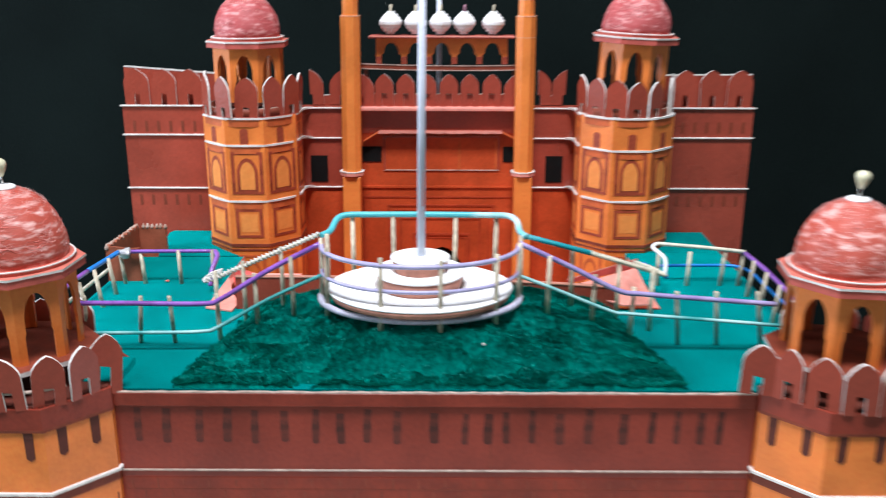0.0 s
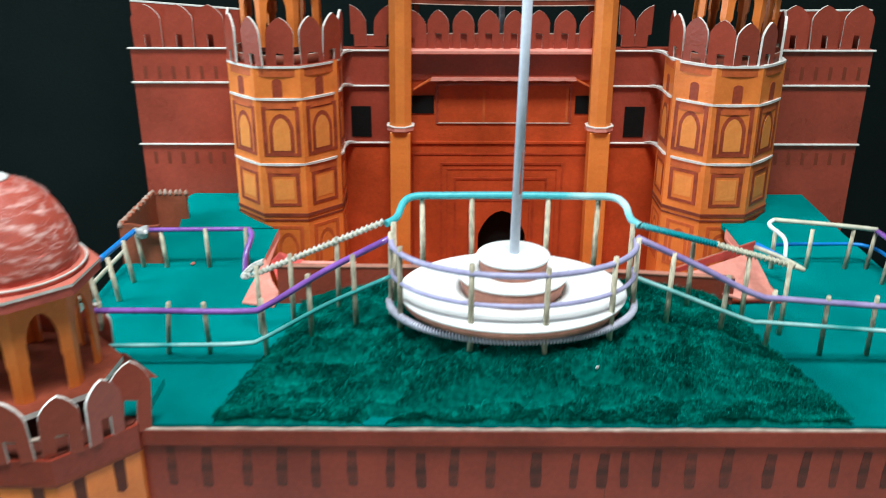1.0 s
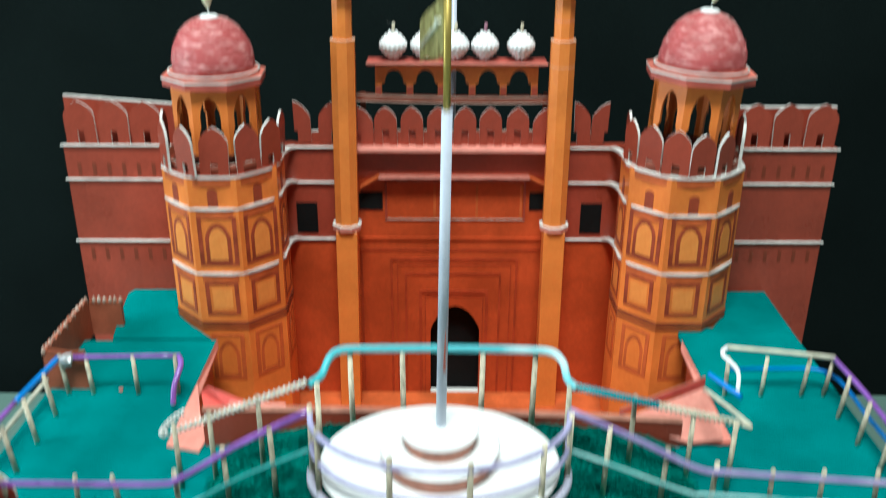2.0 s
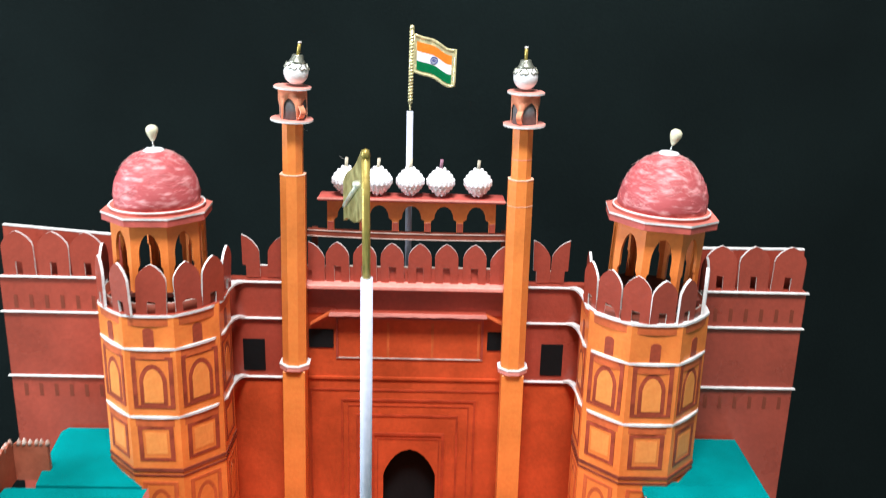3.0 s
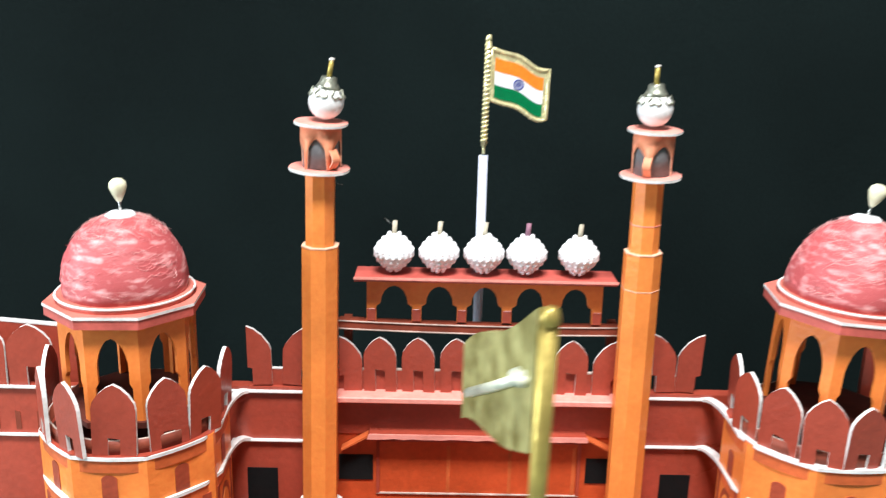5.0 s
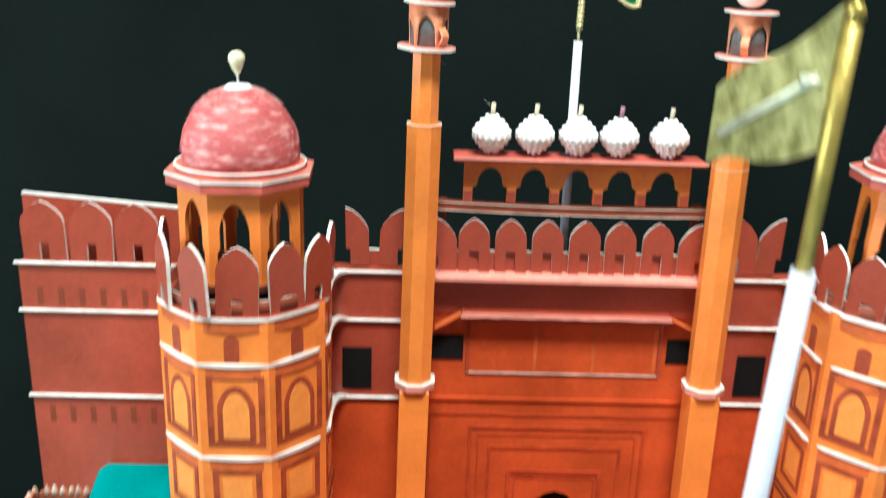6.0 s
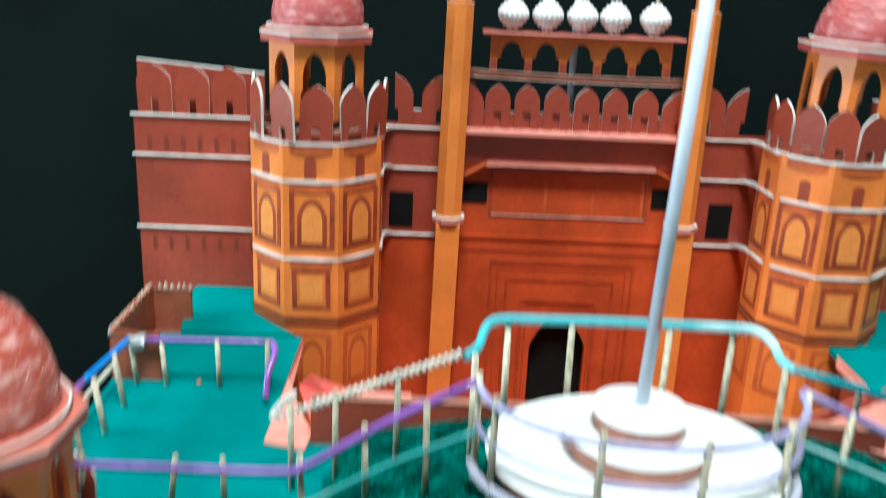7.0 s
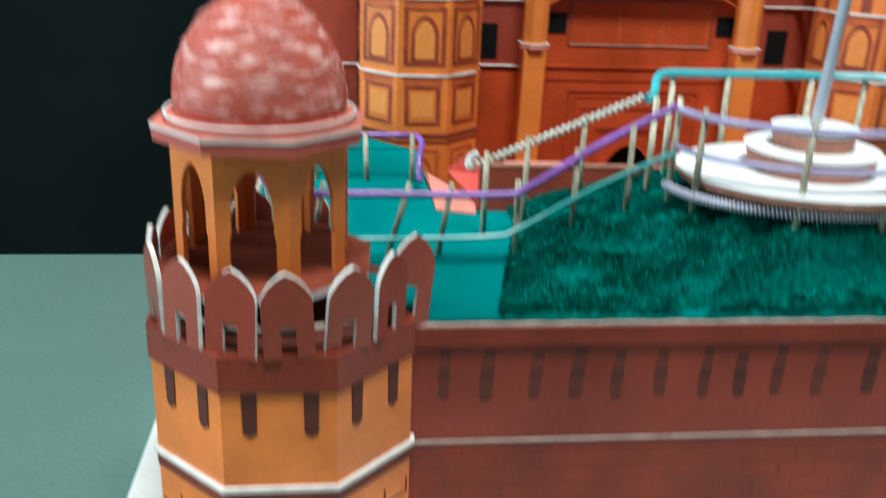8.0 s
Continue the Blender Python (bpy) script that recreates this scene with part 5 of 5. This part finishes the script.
def lawn_height(x, y):
    half = lawn_half(y)
    side = max(0.0, min(1.0, (half - 0.3 - abs(x)) / 5.4))
    rise = max(0.0, min(1.0, (y - 33.9) / (3.6 - 2.2 * max(0.0, 1 - ((x + 0.5) / 5.5) ** 2))))
    back = max(0.0, min(1.0, (44.6 - y) / 3.0))
    s = lambda v: v * v * (3 - 2 * v)
    h = 1.62 * side ** 0.5 * s(rise) * (0.35 + 0.65 * s(back))
    deep, ledge = 0.0, 0.0
    for x0, x1, yc, strong in CREASES:
        if abs(y - yc) > 1.7:
            continue
        near = max(0.0, min(1.0, (x - x0) / 0.9, (x1 - x) / 0.9))
        if near:
            d = y - yc - 0.3 * noise.noise(Vector((x * 0.5, yc, 2))) - 0.12 * noise.noise(Vector((x * 1.8, yc, 5)))
            deep = max(deep, strong * near * math.exp(-(d / 0.19) ** 2))
            ledge += 0.32 * strong * near * math.exp(-((d - 0.5) / 0.42) ** 2)
    lumps = 0.26 * noise.noise(Vector((x * 0.4, y * 0.9, 0))) + 0.2 * noise.noise(Vector((x * 1.3, y * 2.4, 3))) + 0.13 * noise.noise(Vector((x * 3.4, y * 5.5, 8))) + 0.05 * noise.noise(Vector((x * 8, y * 11, 14)))
    clump = max(0.0, min(1.0, 0.5 + 1.6 * noise.noise(Vector((x * 0.7 + 0.1 * y, y * 1.6, 31)))))
    return DECK + 0.24 + h + (lumps + ledge + 0.12 * clump - 0.85 * deep) * (0.45 + side * 0.55), deep, clump


bm = bmesh.new()
gx, gy = 200, 200
grid = {}
for i in range(gx + 1):
    for j in range(gy + 1):
        y = FW + 0.12 + 9.33 * j / gy
        x = (2 * i / gx - 1) * lawn_half(y)
        edge = min(i, gx - i, j, gy - j)
        grid[i, j] = bm.verts.new((x + 0.12 * noise.noise(Vector((y * 2, 0, 0))), y, lawn_height(x, y)[0] if edge else DECK - (0.14 if j == 0 else -0.01)))
for i in range(gx):
    for j in range(gy):
        bm.faces.new((grid[i, j], grid[i + 1, j], grid[i + 1, j + 1], grid[i, j + 1])).smooth = True
lawn = tagged(part("fur_lawn", bm, FUR), "mound of dark green fur fabric on the terrace", "lawn", kind="stuff")
rnd = np.random.RandomState(4)
N = 240000
px, py = rnd.uniform(-1, 1, N), FW + 0.14 + 9.26 * rnd.uniform(0, 1, N) ** 1.25
verts, faces = [], []
for k in range(N):
    y = py[k]
    x = px[k] * (lawn_half(y) + 0.06)
    h, deep, clump = lawn_height(x, y)
    if deep > 0.25 + 0.3 * rnd.rand():
        continue
    comb = 1.6 * noise.noise(Vector((x * 0.8, y * 0.9, 9)))
    L = (0.09 + 0.2 * rnd.rand()) * (0.6 + 0.6 * clump)
    a = comb + rnd.normal(0, 0.7)
    dx, dy, dz = 0.7 * L * math.sin(a), -0.6 * L * math.cos(a), L * (0.3 + 0.6 * rnd.rand())
    w = 0.013
    i = len(verts)
    verts += [((x - w * math.cos(a)) * U, (y - w * math.sin(a)) * U, h * U - 0.0004), ((x + w * math.cos(a)) * U, (y + w * math.sin(a)) * U, h * U - 0.0004), ((x + dx) * U, (y + dy) * U, (h + dz) * U)]
    faces.append((i, i + 1, i + 2))
me = bpy.data.meshes.new("fur_pile")
me.from_pydata(verts, [], faces)
me.materials.append(PILE)
pile = new("fur_pile", me)
pile.parent = lawn
bm = bmesh.new()
for k in range(520):
    y = FW + 0.3 + 7.0 * rnd.rand() ** 1.6
    x = rnd.uniform(-1, 1) * (lawn_half(y) - 0.2)
    a, L = rnd.normal(-1.57, 0.9), rnd.uniform(0.1, 0.34)
    h = lawn_height(x, y)[0]
    tube(bm, [(x, y, h + 0.04), (x + 0.5 * L * math.cos(a), y + 0.5 * L * math.sin(a), h + 0.5 * L + 0.06), (x + L * math.cos(a), y + L * math.sin(a), h + 0.5 * L)], 0.0055, 3)
part("loose_fibre", bm, FIBRE, lawn, "loose shiny pale green fibres")
scrap = part("paper_scrap", box(bmesh.new(), -0.07, 0.07, -0.03, 0.03, 0, 0.12, 0.02), SNOW)
scrap.matrix_world = cm(2.3, 35.2, lawn_height(2.3, 35.2)[0] + 0.12, 10, 20, 30)
tagged(scrap, "tiny white paper scrap caught in the fur", "scrap")


# ---- railings ----
def stick(parent, foot, head, r=0.1):
    return part("post", tube(bmesh.new(), [foot, head], r * 0.95, 7, 0, 0.85), WOOD, parent)


def rail(parent, name, points, r, material, n=6, label=""):
    return part(name, tube(bmesh.new(), smooth_path(points, n), r, 8), material, parent, label)


rr_ = thing("platform_railing", (0, 0, 0), "curved lilac and aqua wire railing on bamboo sticks round the platform", "railing", "railings")
C0 = (-0.5, 38.4)
arc_pts = lambda a, b, z0, z1=None: [(C0[0] + a * math.cos(t), C0[1] + b * math.sin(t), z0) for t in [math.radians(180 + 180 * k / 14) for k in range(15)]]
rail(rr_, "top_wire", arc_pts(4.5, 3.3, 13.25), 0.11, LILAC, 3, "lilac wire")
rail(rr_, "middle_wire", arc_pts(4.5, 3.25, 12.1), 0.09, LILAC, 3)
low = smooth_path(arc_pts(4.6, 3.3, 10.8), 3)
bm = bmesh.new()
tube(bm, low, 0.09, 6)
coil(bm, low, 0.12, 0.04, 0.12, 4)
part("ribbed_wire", bm, RIB, rr_, "pale ribbed wire")
for deg in (183, 204, 249, 282, 318, 352):
    t = math.radians(deg)
    x, y = C0[0] + 4.52 * math.cos(t), C0[1] + 3.3 * math.sin(t)
    stick(rr_, (x, y, 10.3), (x + 0.03, y, 13.5 + (0.1 if deg % 2 else 0)), 0.12)
back = [(-5.3, 40.4, 13.1), (-4.9, 40.9, 13.2), (-4.65, 41.5, 13.6), (-4.2, 41.8, 13.75), (-3.0, 41.9, 13.75), (-0.3, 41.95, 13.75), (2.6, 41.85, 13.75), (3.7, 41.7, 13.75), (4.1, 41.2, 13.6), (4.2, 40.5, 13.3), (4.5, 40.1, 13.15)]
rail(rr_, "rear_wire", back, 0.15, MINT, 5, "mint and white wire")
for x in (-3.9, -1.9, 1.1, 3.1):
    stick(rr_, (x, 41.85, 9.5), (x + (0.05 if x > 0 else -0.03), 41.9, 13.7), 0.13)
for x, y in ((-5.0, 40.3), (4.25, 40.2)):
    stick(rr_, (x, y, 9.2), (x, y, 13.2), 0.13)

for s in (-1, 1):
    rp = thing("ramp_railing", (0, 0, 0), "sloping purple, aqua and coiled white wire railing on bamboo sticks", "railing", "railings")
    if s < 0:
        top = [(-5.0, 38.3, 13.35), (-7.5, 38.15, 12.05), (-9.6, 37.9, 10.8), (-10.5, 37.85, 10.56), (-13.8, 37.85, 10.57), (-16.4, 37.9, 10.55)]
        low = [(-5.0, 38.1, 11.9), (-7.5, 38.1, 10.7), (-9.8, 38.0, 9.4), (-10.7, 37.9, 9.17), (-13.5, 37.85, 9.12), (-17.2, 37.85, 9.08)]
    else:
        top = [(4.0, 38.3, 13.38), (6.3, 38.1, 12.35), (8.5, 37.9, 11.28), (9.7, 37.9, 11.09), (13.4, 37.9, 10.8), (15.8, 37.9, 10.62)]
        low = [(4.0, 38.1, 11.9), (5.8, 38.0, 11.22), (8.3, 37.9, 10.24), (9.2, 37.9, 10.12), (13.6, 37.9, 9.78), (16.4, 37.9, 9.55)]
    rail(rp, "top_wire", top, 0.12, PURPLE if s < 0 else MAUVE, 6, "purple wire" if s < 0 else "mauve wire")
    rail(rp, "low_wire", low, 0.085, AQUA, 6, "aqua wire")
    zt = 10.6 if s < 0 else 11.1
    x1 = -11.1 if s < 0 else 11.4
    x0 = -5.4 if s < 0 else 4.5
    if s < 0:
        core = [(x0, 40.5, 13.15), (x1 + 0.5, 40.65, 10.85)]
        part("rear_wire", tube(bmesh.new(), core, 0.085, 8), CREAM, rp)
        part("coiled_wire", coil(bmesh.new(), core, 0.11, 0.045, 0.21, 5), TWINE, rp, "off-white coiled wire")
        part("hook_wire", coil(bmesh.new(), smooth_path([(x1 + 0.5, 40.65, 10.85), (x1, 40.7, 10.7), (x1 + 0.2, 41.6, 10.75), (x1 + 0.5, 42.2, 10.7)], 4), 0.105, 0.045, 0.21, 5), TWINE, rp)
    else:
        part("rear_wire", tube(bmesh.new(), [(x0, 40.2, 13.15), (7.6, 40.3, 12.3)], 0.11, 8), GREENISH, rp, "ribbed teal wire")
        part("rear_wire_ribs", coil(bmesh.new(), [(x0, 40.2, 13.15), (7.6, 40.3, 12.3)], 0.12, 0.035, 0.12, 4), GREENISH, rp)
        core = [(7.6, 40.3, 12.3), (x1 - 0.4, 40.8, 11.15)]
        part("coiled_core", tube(bmesh.new(), core, 0.085, 8), CREAM, rp)
        part("coiled_wire", coil(bmesh.new(), core, 0.11, 0.045, 0.21, 5), CREAM, rp, "cream coiled wire")
        part("hook_wire", tube(bmesh.new(), smooth_path([(x1 - 0.4, 40.8, 11.15), (x1, 40.85, 11.0), (x1 - 0.4, 42.0, 11.0), (x1 - 0.9, 44.0, 10.7)], 4), 0.09, 8), CREAM, rp)
    for x, zz in ((-6.4, 12.75), (-8.1, 11.95), (-9.9, 10.95)) if s < 0 else ((5.4, 12.85), (7.5, 11.95), (9.3, 11.35)):
        stick(rp, (x - 0.06 * s, 38.2, lawn_height(x, 38.2)[0] - 0.3), (x, 38.12, zz), 0.12)
    for f in (0.33, 0.66, 0.9):
        x = x0 + (x1 - x0) * f
        stick(rp, (x, 40.6, lawn_height(x, 40.6)[0] - 0.3), (x, 40.55, (13.2 - 2.2 * f) if s < 0 else (13.2 - 1.95 * f)), 0.12)
    for xf, xt in ((-12.25, -12.0), (-13.9, -13.3), (-16.4, -15.9)) if s < 0 else ((11.75, 11.2), (13.6, 13.0), (15.7, 14.9)):
        stick(rp, (xf, 38.95, DECK - 0.1), (xt, 37.85, zt + (0.3 if s < 0 else 0.12)), 0.11)

    tr = thing("terrace_railing", (0, 0, 0), "blue, purple and cream wire railing on bamboo sticks", "railing", "railings")
    xl = -17.75 if s < 0 else 17.45
    xi = -12.4 if s < 0 else 12.55
    zb = 10.05
    rail(tr, "rear_wire", [(xl, 47.5, zb + (0 if s < 0 else 0.12)), (xl * 0.6 + xi * 0.4, 47.55, zb + (0.02 if s < 0 else 0.32)), (xi, 47.7, zb + (0 if s < 0 else 0.53))], 0.11, PURPLE if s < 0 else CREAM, 5)
    if s < 0:
        rail(tr, "end_wire", [(xi, 47.7, zb), (xi + 0.25, 47.2, 9.9), (xi + 0.1, 46.4, 9.3), (xi + 0.1, 45.9, 8.6)], 0.13, PURPLE, 5)
        rail(tr, "side_wire", [(xl, 47.4, zb), (-17.9, 45.6, 10.1), (-18.0, 43.6, 10.2)], 0.13, BLUE, 4, "bright blue wire")
        rail(tr, "side_wire", [(-18.0, 43.6, 10.2), (-18.0, 41.0, 10.3), (-17.4, 38.4, 10.4)], 0.12, PURPLE, 4)
        rail(tr, "low_side_wire", [(-18.2, 47.0, 9.2), (-18.3, 44.0, 9.2), (-18.3, 39.0, 9.3)], 0.1, CREAM, 4)
    else:
        rail(tr, "end_wire", [(xi, 47.7, 10.58), (xi - 0.3, 47.3, 10.45), (xi + 0.2, 46.5, 10.05), (xi + 0.1, 45.9, 9.2)], 0.1, SNOW, 5)
        rail(tr, "side_wire", [(xl, 47.6, 10.1), (17.6, 44.5, 10.1), (17.5, 41.0, 10.1), (17.2, 38.5, 10.2)], 0.12, PURPLE, 4)
        rail(tr, "low_wire", [(xi + 0.3, 48.2, 9.1), (15.0, 48.3, 9.1), (xl + 0.1, 47.9, 9.1), (17.8, 44.0, 9.1), (17.8, 39.0, 9.2)], 0.09, BLUE, 5, "blue wire")
        rail(tr, "short_wire", [(xi - 0.9, 47.0, 9.6), (xi + 0.1, 45.4, 9.4)], 0.13, BLUE, 3)
    for f in (0.0, 0.22, 0.62, 0.98):
        x = xl + (xi - xl) * f
        stick(tr, (x + 0.25 * (1 if s < 0 else -1) * (1 - f), 47.4, DECK - 0.1), (x, 47.55, zb + 0.1), 0.12)
    for y in (39.8, 41.8, 43.8, 45.8):
        stick(tr, (xl + (0.35 if s < 0 else -0.3), y - 0.2, DECK - 0.1), (xl, y, zb + 0.15), 0.12)

tag = tagged(part("paper_tag", box(bmesh.new(), -0.16, 0.16, -0.02, 0.02, 0, 0.24, 0.01), YELLOW), "tiny yellow paper scrap stuck on the wing wall battlements", "scrap")
tag.matrix_world = cm(16.7, BW + 0.84, 17.78, 0, 12, 0)

# ---- fine glue threads that catch the light ----
for pts in ([(-3.3, 58.8, 23.3), (-3.0, 58.7, 23.1), (-2.9, 58.8, 23.25)], [(-5.0, 58.0, 24.85), (-4.85, 58.05, 24.65), (-4.7, 58.1, 24.6)]):
    tagged(part("glue_thread", tube(bmesh.new(), smooth_path(pts, 5), 0.003, 4), WHITE), "hair-thin pale thread of dried glue", "thread")
